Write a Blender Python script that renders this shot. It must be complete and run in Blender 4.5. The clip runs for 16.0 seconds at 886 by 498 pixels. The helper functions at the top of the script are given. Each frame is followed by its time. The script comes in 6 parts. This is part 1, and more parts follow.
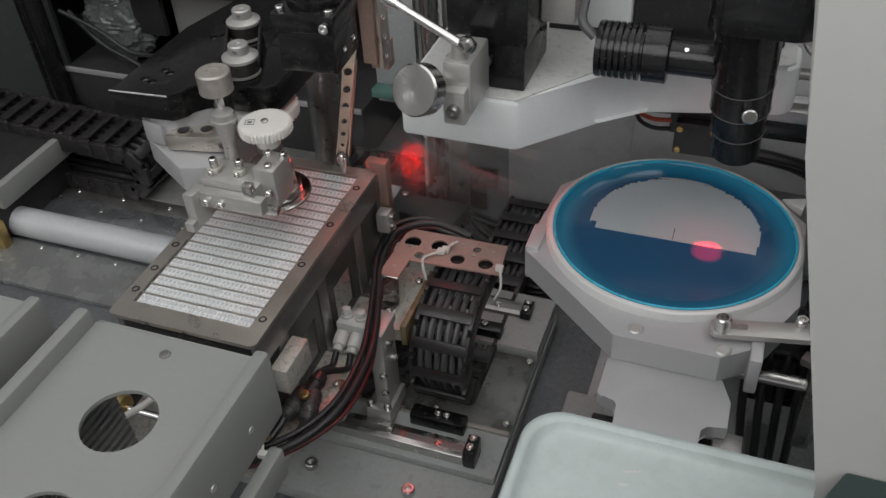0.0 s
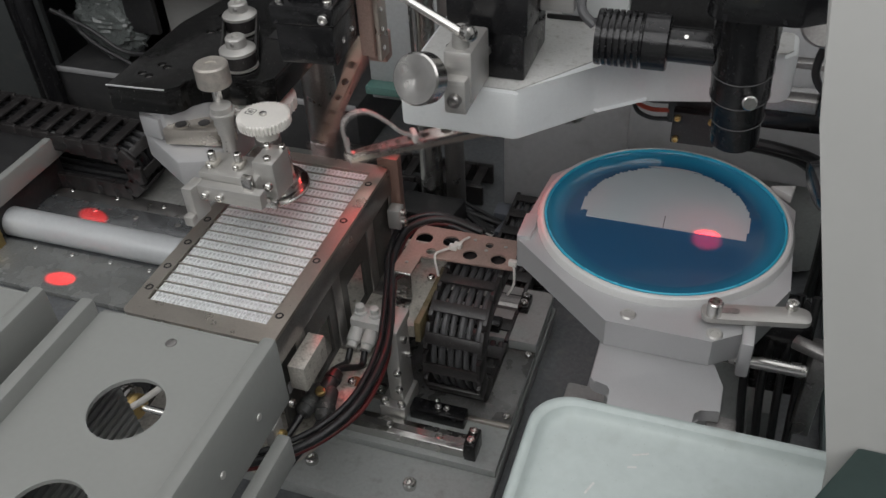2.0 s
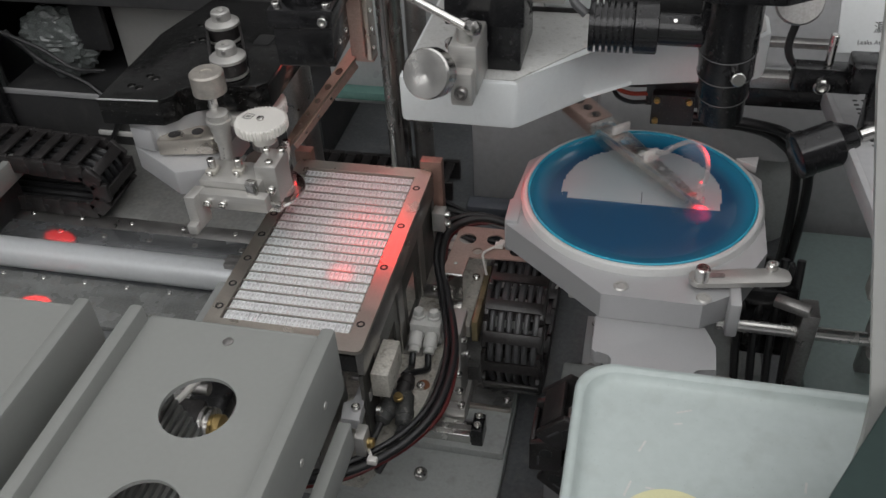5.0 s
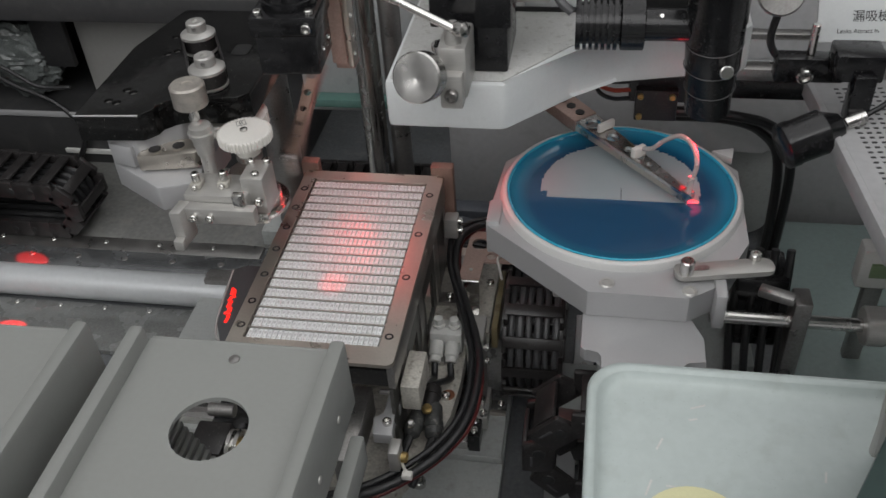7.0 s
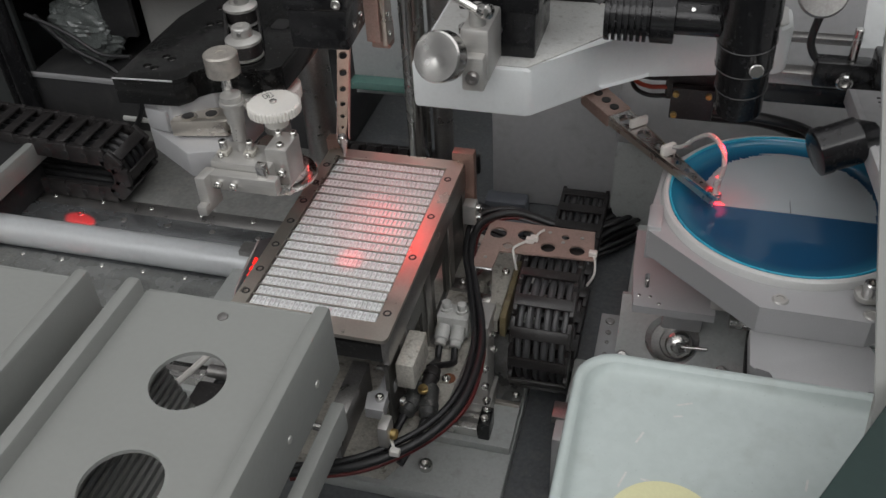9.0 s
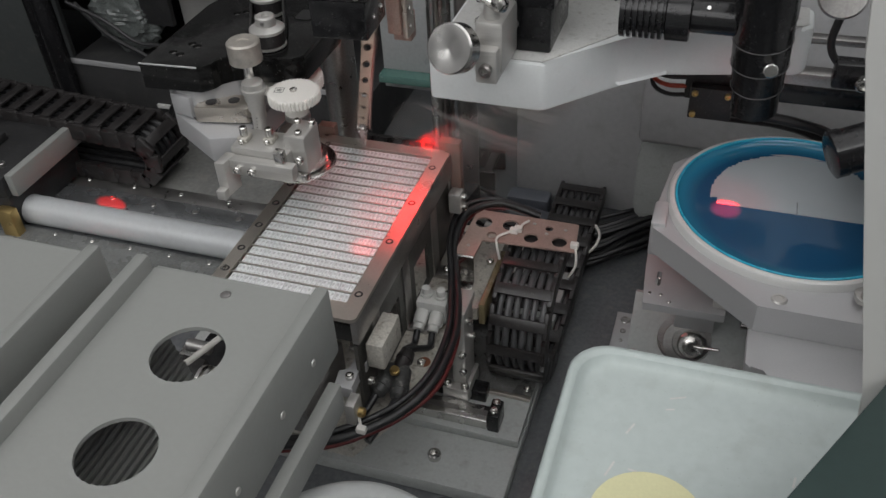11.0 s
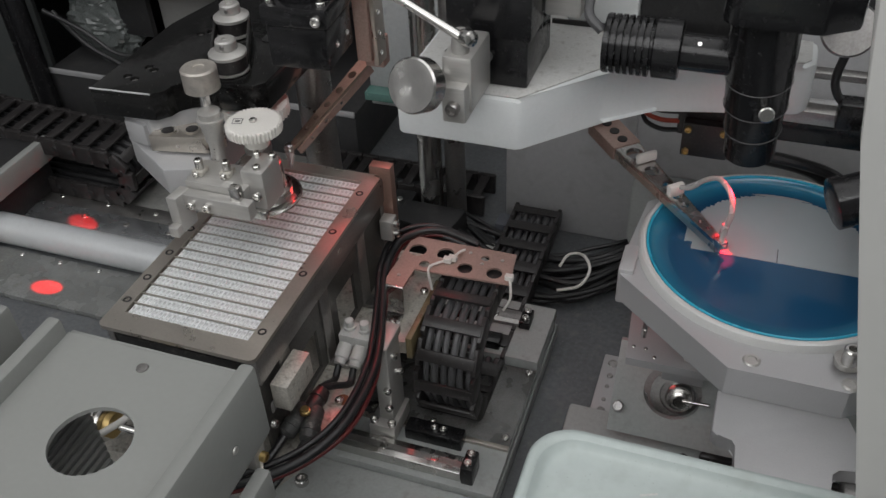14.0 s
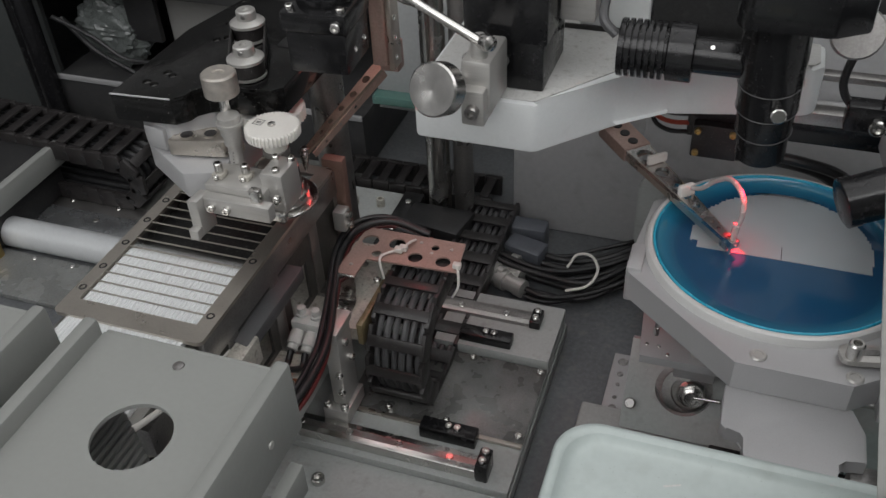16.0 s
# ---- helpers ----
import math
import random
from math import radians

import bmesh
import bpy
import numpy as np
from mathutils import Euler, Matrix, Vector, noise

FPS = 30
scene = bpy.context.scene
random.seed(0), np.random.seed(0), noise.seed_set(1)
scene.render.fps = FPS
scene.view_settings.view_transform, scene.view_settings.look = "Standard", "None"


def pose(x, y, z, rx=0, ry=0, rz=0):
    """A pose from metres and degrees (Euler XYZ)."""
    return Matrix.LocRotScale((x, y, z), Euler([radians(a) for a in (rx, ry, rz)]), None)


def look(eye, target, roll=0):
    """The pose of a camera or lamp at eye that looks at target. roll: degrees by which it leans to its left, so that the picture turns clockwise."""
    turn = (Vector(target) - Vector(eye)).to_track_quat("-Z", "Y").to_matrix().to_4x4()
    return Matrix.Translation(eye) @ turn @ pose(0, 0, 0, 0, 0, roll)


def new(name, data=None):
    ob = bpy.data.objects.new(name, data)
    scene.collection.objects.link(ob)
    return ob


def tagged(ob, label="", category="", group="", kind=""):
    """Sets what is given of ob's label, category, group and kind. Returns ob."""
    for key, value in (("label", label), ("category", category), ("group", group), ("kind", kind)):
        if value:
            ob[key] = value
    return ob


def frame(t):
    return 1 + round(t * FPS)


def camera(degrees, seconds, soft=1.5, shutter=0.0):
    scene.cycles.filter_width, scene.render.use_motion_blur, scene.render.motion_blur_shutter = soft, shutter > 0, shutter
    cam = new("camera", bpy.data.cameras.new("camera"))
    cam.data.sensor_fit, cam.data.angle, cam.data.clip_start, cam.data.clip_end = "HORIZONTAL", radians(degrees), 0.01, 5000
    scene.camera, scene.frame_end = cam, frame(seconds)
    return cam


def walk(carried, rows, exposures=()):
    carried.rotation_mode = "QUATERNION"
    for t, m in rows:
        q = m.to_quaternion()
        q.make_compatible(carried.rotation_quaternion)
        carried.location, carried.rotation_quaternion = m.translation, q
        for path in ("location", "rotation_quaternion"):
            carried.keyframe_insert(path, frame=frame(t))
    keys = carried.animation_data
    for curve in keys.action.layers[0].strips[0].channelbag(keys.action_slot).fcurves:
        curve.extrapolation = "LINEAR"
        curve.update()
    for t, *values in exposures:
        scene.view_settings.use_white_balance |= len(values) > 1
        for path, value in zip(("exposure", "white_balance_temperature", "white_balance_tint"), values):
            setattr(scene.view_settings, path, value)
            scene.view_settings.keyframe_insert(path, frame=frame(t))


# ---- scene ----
cam = camera(52.5, 16.0, soft=1.5, shutter=0.5)
PATH = [
    (0, (0.135, -0.393, 0.445), (-0.437, 1.035, -0.833), -3.5),
    (0.5, (0.135, -0.396, 0.446), (-0.434, 1.035, -0.83), -3.5),
    (1, (0.135, -0.4, 0.445), (-0.433, 1.035, -0.826), -3.5),
    (1.5, (0.131, -0.4, 0.441), (-0.429, 1.038, -0.831), -3.5),
    (2, (0.13, -0.399, 0.44), (-0.42, 1.041, -0.834), -3.5),
    (2.5, (0.127, -0.402, 0.442), (-0.405, 1.044, -0.833), -3.5),
    (3, (0.123, -0.406, 0.441), (-0.389, 1.048, -0.833), -3.5),
    (3.5, (0.119, -0.41, 0.442), (-0.371, 1.05, -0.834), -3.5),
    (6, (0.075, -0.432, 0.446), (-0.235, 1.078, -0.828), -3.5),
    (6.5, (0.073, -0.429, 0.446), (-0.209, 1.086, -0.829), -3.4),
    (7, (0.074, -0.425, 0.443), (-0.24, 1.086, -0.829), -4.2),
    (7.5, (0.08, -0.422, 0.435), (-0.284, 1.079, -0.834), -3.6),
    (8, (0.086, -0.426, 0.437), (-0.315, 1.068, -0.832), -3.5),
    (8.5, (0.095, -0.424, 0.435), (-0.334, 1.063, -0.832), -3.4),
    (9, (0.102, -0.425, 0.435), (-0.354, 1.054, -0.832), -3.4),
    (11.5, (0.126, -0.428, 0.433), (-0.42, 1.022, -0.831), -3.3),
    (12, (0.133, -0.423, 0.431), (-0.416, 1.025, -0.835), -3.0),
    (12.5, (0.129, -0.407, 0.431), (-0.414, 1.042, -0.836), -2.7),
    (13, (0.122, -0.378, 0.418), (-0.431, 1.067, -0.85), -2.9),
    (13.5, (0.125, -0.378, 0.427), (-0.431, 1.068, -0.839), -2.9),
    (14, (0.125, -0.377, 0.428), (-0.433, 1.069, -0.836), -3.0),
    (14.5, (0.12, -0.375, 0.425), (-0.44, 1.07, -0.839), -3.1),
    (15, (0.12, -0.378, 0.426), (-0.436, 1.07, -0.837), -3.2),
    (15.5, (0.117, -0.383, 0.43), (-0.435, 1.068, -0.831), -3.1),
    (16, (0.117, -0.388, 0.433), (-0.433, 1.066, -0.826), -3.1),
]
walk(cam, [(t, look(eye, target, roll)) for t, eye, target, roll in PATH])

# ---- light ----
world = bpy.data.worlds.new("room_air")
scene.world = world
world.use_nodes = True
world.node_tree.nodes["Background"].inputs["Color"].default_value = (0.86, 0.93, 1.0, 1)
world.node_tree.nodes["Background"].inputs["Strength"].default_value = 0.10


def lamp(name, kind, m, energy, colour, size=0.1, size_y=0.0, spot=0.0, blend=0.3):
    data = bpy.data.lights.new(name, kind)
    data.energy, data.color = energy, colour
    if kind == "AREA":
        data.shape, data.size, data.size_y = "RECTANGLE", size, size_y or size
    else:
        data.shadow_soft_size = size
    if kind == "SPOT":
        data.spot_size, data.spot_blend = radians(spot), blend
    ob = new(name, data)
    ob.matrix_world = m
    return ob


# two rows of factory ceiling tubes, and red lights at the two microscopes
lamp("ceiling_tubes_front", "AREA", look((-0.30, -1.30, 1.45), (0.0, 0.05, 0.1)), 22.0, (1.0, 0.997, 1.0), 2.4, 1.2)
lamp("ceiling_tubes_back", "AREA", look((0.35, 0.20, 1.90), (0.0, 0.05, 0.1)), 10.3, (1.0, 0.997, 1.0), 2.4, 1.4)
# added unseen fill from the right, for the stage and right-hand faces
lamp("side_fill", "AREA", look((1.25, -0.95, 1.75), (-0.05, 0.0, 0.1)), 9.0, (1.0, 0.997, 1.0), 1.6, 1.2)
lamp("pick_ring_light", "SPOT", look((0.1345, 0.0160, 0.1755), (0.1305, 0.0105, 0.12)), 2.6, (1.0, 0.004, 0.014), 0.002, spot=16.5, blend=0.3)
lamp("pick_ring_spill", "SPOT", look((0.1345, 0.0200, 0.1790), (0.1250, 0.0105, 0.12)), 0.030, (1.0, 0.01, 0.02), 0.006, spot=75, blend=0.8)
lamp("bond_ring_light", "SPOT", look((-0.094, 0.106, 0.2050), (-0.064, 0.010, 0.07)), 0.115, (1.0, 0.012, 0.012), 0.006, spot=105, blend=0.9)
# two added spots imitate the red reflections on packages and window plate
lamp("red_glint_spot", "SPOT", look((-0.084, -0.006, 0.210), (-0.0705, -0.052, 0.1)), 0.42, (1.0, 0.02, 0.02), 0.001, spot=10, blend=0.9)
lamp("red_streak_spot", "SPOT", look((-0.096, 0.100, 0.2000), (-0.0715, -0.014, 0.1)), 0.24, (1.0, 0.006, 0.006), 0.003, spot=20, blend=0.9)
# added red fill that tints the wafer table's left side and pick arm
lamp("table_red_fill", "SPOT", look((-0.064, 0.008, 0.200), (0.040, 0.018, 0.124)), 0.30, (1.0, 0.02, 0.02), 0.003, spot=36, blend=0.9)
# added narrow spots that throw the red patches on the conveyor
lamp("red_patch_spot", "SPOT", look((-0.1800, 0.050, 0.0895), (-0.415, 0.120, -0.056)), 44.0, (1.0, 0.003, 0.003), 0.001, spot=4.0, blend=0.5)
lamp("red_patch_spot_front", "SPOT", look((-0.1800, 0.046, 0.0895), (-0.390, 0.037, -0.057)), 44.0, (1.0, 0.003, 0.003), 0.001, spot=4.0, blend=0.5)

# ---- materials ----
MATS = {}


def mat(name, base, rough=0.5, metal=0.0, vary=0.12, scale=60.0, bump=0.05, dirt=0.0, brushed=False, emit=None, coat=0.0, spread=0.0, alpha=1.0, trans=0.0, spec=0.5, specks=0.0):
    """A worn surface: two scales of tone, fine relief, optional dirt spots, brushing along x, tone spread from piece to piece."""
    m = bpy.data.materials.new(name)
    m.use_nodes = True
    nt = m.node_tree
    N, L = nt.nodes, nt.links
    b = N["Principled BSDF"]
    b.inputs["Metallic"].default_value = metal
    b.inputs["Coat Weight"].default_value = coat
    b.inputs["Transmission Weight"].default_value = trans
    b.inputs["Alpha"].default_value = alpha
    b.inputs["Specular IOR Level"].default_value = spec
    co = N.new("ShaderNodeTexCoord")
    mp = N.new("ShaderNodeMapping")
    mp.inputs["Scale"].default_value = (1, 14, 14) if brushed else (1, 1, 1)
    L.new(co.outputs["Object"], mp.inputs["Vector"])
    big = N.new("ShaderNodeTexNoise")
    big.inputs["Scale"].default_value, big.inputs["Detail"].default_value = scale, 3
    fine = N.new("ShaderNodeTexNoise")
    fine.inputs["Scale"].default_value, fine.inputs["Detail"].default_value = scale * 14, 2
    L.new(mp.outputs[0], big.inputs["Vector"])
    L.new(mp.outputs[0], fine.inputs["Vector"])
    add = N.new("ShaderNodeMath")
    add.operation = "ADD"
    L.new(big.outputs[0], add.inputs[0])
    L.new(fine.outputs[0], add.inputs[1])
    rng = N.new("ShaderNodeMapRange")
    rng.inputs["From Min"].default_value, rng.inputs["From Max"].default_value = 0.6, 1.4
    rng.inputs["To Min"].default_value, rng.inputs["To Max"].default_value = 1 - vary, 1 + vary
    L.new(add.outputs[0], rng.inputs["Value"])
    mul = N.new("ShaderNodeMix")
    mul.data_type, mul.blend_type = "RGBA", "MULTIPLY"
    mul.inputs["Factor"].default_value = 1
    mul.inputs["A"].default_value = (*base, 1)
    L.new(rng.outputs[0], mul.inputs["B"])
    out = mul.outputs["Result"]
    if spread:
        info = N.new("ShaderNodeObjectInfo")
        r2 = N.new("ShaderNodeMapRange")
        r2.inputs["To Min"].default_value, r2.inputs["To Max"].default_value = 1 - spread, 1
        L.new(info.outputs["Random"], r2.inputs["Value"])
        m2 = N.new("ShaderNodeMix")
        m2.data_type, m2.blend_type = "RGBA", "MULTIPLY"
        m2.inputs["Factor"].default_value = 1
        L.new(out, m2.inputs["A"])
        L.new(r2.outputs[0], m2.inputs["B"])
        out = m2.outputs["Result"]
    if dirt:
        sp = N.new("ShaderNodeTexNoise")
        sp.inputs["Scale"].default_value, sp.inputs["Detail"].default_value = scale * 4.5, 5
        L.new(co.outputs["Object"], sp.inputs["Vector"])
        r3 = N.new("ShaderNodeMapRange")
        r3.inputs["From Min"].default_value, r3.inputs["From Max"].default_value = 0.56, 0.74
        r3.inputs["To Max"].default_value = dirt
        L.new(sp.outputs[0], r3.inputs["Value"])
        m3 = N.new("ShaderNodeMix")
        m3.data_type = "RGBA"
        m3.inputs["B"].default_value = (0.16, 0.14, 0.11, 1) if sum(base) > 0.5 else (0.22, 0.21, 0.19, 1)
        L.new(r3.outputs[0], m3.inputs["Factor"])
        L.new(out, m3.inputs["A"])
        out = m3.outputs["Result"]
    if specks:
        vo = N.new("ShaderNodeTexVoronoi")
        vo.inputs["Scale"].default_value = 700
        L.new(co.outputs["Object"], vo.inputs["Vector"])
        near = N.new("ShaderNodeMapRange")
        near.inputs["From Min"].default_value, near.inputs["From Max"].default_value = 0.20, 0.10
        L.new(vo.outputs["Distance"], near.inputs["Value"])
        pick = N.new("ShaderNodeSeparateColor")
        L.new(vo.outputs["Color"], pick.inputs[0])
        keep = N.new("ShaderNodeMapRange")
        keep.inputs["From Min"].default_value, keep.inputs["From Max"].default_value = 0.72, 0.95
        keep.inputs["To Max"].default_value = specks
        L.new(pick.outputs[0], keep.inputs["Value"])
        amount = N.new("ShaderNodeMath")
        amount.operation = "MULTIPLY"
        L.new(near.outputs[0], amount.inputs[0])
        L.new(keep.outputs[0], amount.inputs[1])
        m4 = N.new("ShaderNodeMix")
        m4.data_type = "RGBA"
        m4.inputs["B"].default_value = (0.08, 0.07, 0.06, 1) if sum(base) > 0.9 else (0.42, 0.41, 0.38, 1)
        L.new(amount.outputs[0], m4.inputs["Factor"])
        L.new(out, m4.inputs["A"])
        out = m4.outputs["Result"]
    L.new(out, b.inputs["Base Color"])
    rr = N.new("ShaderNodeMapRange")
    rr.inputs["From Min"].default_value, rr.inputs["From Max"].default_value = 0.3, 0.7
    rr.inputs["To Min"].default_value, rr.inputs["To Max"].default_value = max(rough - 0.08, 0.02), min(rough + 0.1, 1)
    L.new(big.outputs[0], rr.inputs["Value"])
    L.new(rr.outputs[0], b.inputs["Roughness"])
    if bump:
        bp = N.new("ShaderNodeBump")
        bp.inputs["Strength"].default_value, bp.inputs["Distance"].default_value = bump, 0.0006
        L.new(fine.outputs[0], bp.inputs["Height"])
        L.new(bp.outputs[0], b.inputs["Normal"])
    if emit:
        b.inputs["Emission Color"].default_value = (*emit[0], 1)
        b.inputs["Emission Strength"].default_value = emit[1]
    MATS[name] = m
    return m


CAST = mat("grey_cast_iron_paint", (0.37, 0.385, 0.375), 0.5, 0.0, 0.1, 30, 0.2, 0.3, specks=0.4)
FLOORM = mat("dark_grey_floor", (0.112, 0.118, 0.124), 0.36, 0.0, 0.3, 22, 0.15, 0.35, specks=0.5)
GRIMY = mat("grimy_stained_plate", (0.50, 0.48, 0.43), 0.42, 0.25, 0.3, 50, 0.2, 0.8, specks=0.5)
BEIGE = mat("oily_beige_floor", (0.155, 0.155, 0.148), 0.38, 0.0, 0.3, 18, 0.15, 0.5)
WHITEP = mat("white_powder_coat", (0.66, 0.68, 0.68), 0.45, 0.0, 0.03, 40, 0.1, 0.05)
WHITETOP = mat("dusty_white_top", (0.50, 0.50, 0.485), 0.55, 0.0, 0.12, 50, 0.15, 0.4, specks=0.8)
CHANM = mat("matt_grey_sheet", (0.236, 0.242, 0.231), 0.5, 0.0, 0.03, 30, 0.1)
ALU = mat("milled_aluminium", (0.47, 0.46, 0.44), 0.36, 0.55, 0.12, 80, 0.1, 0.05, brushed=True)
ALUP = mat("bead_blasted_aluminium", (0.45, 0.45, 0.455), 0.46, 0.4, 0.05, 120, 0.14, specks=0.15)
STEEL = mat("polished_steel", (0.62, 0.61, 0.59), 0.22, 1.0, 0.1, 90, 0.03)
DSTEEL = mat("oiled_steel", (0.34, 0.33, 0.32), 0.34, 0.9, 0.22, 60, 0.08, 0.15)
PLATEM = mat("ground_steel_plate", (0.56, 0.52, 0.465), 0.31, 0.9, 0.07, 60, 0.06, 0.06, specks=0.15)
BAR = mat("thin_steel_bar", (0.36, 0.34, 0.30), 0.42, 0.5, 0.1, 70, 0.03)
BLACKA = mat("black_anodised", (0.010, 0.010, 0.011), 0.2, 0.05, 0.2, 240, 0.01, 0.01, spec=0.45, specks=0.3)
BLACKP = mat("dusty_black_plate", (0.007, 0.007, 0.007), 0.14, 0.0, 0.2, 320, 0.0, 0.05, spec=0.3, specks=0.9)
BLACKPL = mat("black_nylon", (0.020, 0.018, 0.018), 0.36, 0.0, 0.3, 120, 0.12, 0.12, specks=0.4)
RUBBER = mat("black_cable_sheath", (0.014, 0.014, 0.015), 0.36, 0.0, 0.2, 120, 0.08)
GREYCAB = mat("dark_grey_cable", (0.075, 0.075, 0.078), 0.45, 0.0, 0.2, 120, 0.08)
NYLON = mat("white_nylon", (0.70, 0.68, 0.64), 0.5, 0.0, 0.05, 80, 0.08)
GREYPL = mat("pale_grey_plastic", (0.52, 0.52, 0.50), 0.5, 0.0, 0.1, 90, 0.1, 0.2)
LEDM = mat("white_led_package", (0.84, 0.86, 0.86), 0.4, 0.0, 0.05, 200, 0.0, spread=0.08)
PADM = mat("grey_led_window", (0.56, 0.57, 0.57), 0.35, 0.2, 0.05, 200, 0.0)
FILM = mat("blue_glossy_film", (0.012, 0.070, 0.150), 0.16, 0.0, 0.08, 25, 0.0, coat=0.5)
CYAN = mat("cyan_film_edge", (0.03, 0.40, 0.58), 0.3, 0.0, 0.1, 40, 0.0)
RINGM = mat("white_ring", (0.58, 0.58, 0.57), 0.42, 0.15, 0.04, 60, 0.05)
WAFERM = mat("silvery_wafer_dies", (0.40, 0.45, 0.47), 0.4, 0.25, 0.02, 7, 0.0)
INK = mat("black_ink", (0.015, 0.015, 0.015), 0.5, 0.0, 0.05, 60, 0)
COPPER = mat("copper_brown_anodised", (0.30, 0.185, 0.15), 0.38, 0.45, 0.15, 70, 0.06)
# brown sheet metal, with the red lamps' tint mixed into its colour
BRKM = mat("red_tinted_sheet", (0.42, 0.30, 0.26), 0.42, 0.45, 0.2, 60, 0.08, 0.15)
BRASS = mat("brass", (0.55, 0.40, 0.17), 0.35, 0.9, 0.1, 90, 0.03)
AMBER = mat("varnished_brown_board", (0.15, 0.12, 0.065), 0.32, 0.0, 0.5, 60, 0.05, 0.2)
REDW = mat("red_wire", (0.35, 0.05, 0.025), 0.5, 0.0, 0.1, 90, 0)
TRAYM = mat("milky_tray_plastic", (0.41, 0.462, 0.45), 0.36, 0.0, 0.06, 16, 0.06, 0.16, specks=0.25)
YELLOW = mat("yellow_paper", (0.62, 0.60, 0.36), 0.6, 0.0, 0.05, 60, 0.05)
WALLM = mat("machine_grey_wall", (0.40, 0.40, 0.405), 0.5, 0.0, 0.08, 14, 0.1, 0.2)
BLACKG = mat("oily_black_iron", (0.025, 0.025, 0.026), 0.45, 0.2, 0.3, 40, 0.1, 0.08)
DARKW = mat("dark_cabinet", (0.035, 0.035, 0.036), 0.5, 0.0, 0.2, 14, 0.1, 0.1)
TEAL = mat("dark_teal_sheet", (0.025, 0.045, 0.042), 0.35, 0.0, 0.1, 20, 0.05)
BAG = mat("crumpled_clear_film", (0.105, 0.115, 0.112), 0.12, 0.0, 0.5, 60, 0.3)
ROOMW = mat("pale_room_wall", (0.78, 0.78, 0.78), 0.7, 0.0, 0.04, 2, 0.05)
TUBE = mat("clear_air_hose", (0.62, 0.60, 0.58), 0.2, 0.0, 0.05, 90, 0, trans=0.35)
REDGLOW = mat("red_ring_glow", (0.4, 0.02, 0.02), 0.5, 0.0, 0.0, 60, 0, emit=((1.0, 0.03, 0.05), 5.0))
REDLED = mat("red_led_glow", (0.4, 0.02, 0.02), 0.5, 0.0, 0.0, 60, 0, emit=((1.0, 0.015, 0.008), 1.6))
PANELM = mat("pale_door_panel", (0.44, 0.44, 0.425), 0.5, 0.0, 0.02, 10, 0.05)
GREENP = mat("green_edge_glass", (0.10, 0.20, 0.175), 0.2, 0.0, 0.1, 20, 0)

KNURL = mat("dull_knurled_steel", (0.46, 0.43, 0.39), 0.42, 0.7, 0.3, 260, 0.4, 0.2)
PALEGREEN = mat("pale_green_sheet", (0.22, 0.275, 0.265), 0.35, 0.0, 0.1, 18, 0.05, 0.15)
PLUGM = mat("blue_grey_plug_plastic", (0.085, 0.092, 0.108), 0.45, 0.0, 0.15, 90, 0.1, 0.2)
# the film's colour goes from blue to cyan with radius, towards the ring
fn = FILM.node_tree
fco = fn.nodes.new("ShaderNodeTexCoord")
fdist = fn.nodes.new("ShaderNodeVectorMath")
fdist.operation = "LENGTH"
fflat = fn.nodes.new("ShaderNodeVectorMath")
fflat.operation = "MULTIPLY"
fflat.inputs[1].default_value = (1, 1, 0)
fn.links.new(fco.outputs["Object"], fflat.inputs[0])
fn.links.new(fflat.outputs[0], fdist.inputs[0])
framp = fn.nodes.new("ShaderNodeMapRange")
framp.interpolation_type = "SMOOTHSTEP"
framp.inputs["From Min"].default_value, framp.inputs["From Max"].default_value = 0.0520, 0.0668
fn.links.new(fdist.outputs["Value"], framp.inputs["Value"])
fmix = fn.nodes.new("ShaderNodeMix")
fmix.data_type = "RGBA"
fmix.inputs["A"].default_value, fmix.inputs["B"].default_value = (0.012, 0.066, 0.145, 1), (0.020, 0.200, 0.330, 1)
fn.links.new(framp.outputs[0], fmix.inputs["Factor"])
fn.links.new(fmix.outputs["Result"], fn.nodes["Principled BSDF"].inputs["Base Color"])

# ---- mesh helpers ----
ORG = {}


def thing(name, base, label, category, group="", kind=""):
    ob = new(name)
    ob.empty_display_size = 0.01
    ob.location = base
    ORG[ob] = Vector(base)
    return tagged(ob, label, category, group, kind)


def finish(me, material, angle=35):
    me.materials.append(material)
    me.polygons.foreach_set("use_smooth", [True] * len(me.polygons))
    me.set_sharp_from_angle(angle=radians(angle))


OFFSET = [Vector((0, 0, 0))]


def offset(x=0.0, y=0.0, z=0.0):
    """Moves the parts that follow, as an assembly."""
    OFFSET[0] = Vector((x, y, z))


def part(name, bm, material, parent=None, label="", angle=35):
    """Links a bmesh, given in world metres, as one mesh under its thing or part."""
    base = ORG[parent] if parent else Vector((0, 0, 0))
    bmesh.ops.translate(bm, verts=bm.verts, vec=OFFSET[0] - base)
    bmesh.ops.recalc_face_normals(bm, faces=bm.faces)
    me = bpy.data.meshes.new(name)
    bm.to_mesh(me)
    bm.free()
    finish(me, material, angle)
    ob = new(name, me)
    ob.parent = parent
    ORG[ob] = base
    if label:
        tagged(ob, label)
    return ob


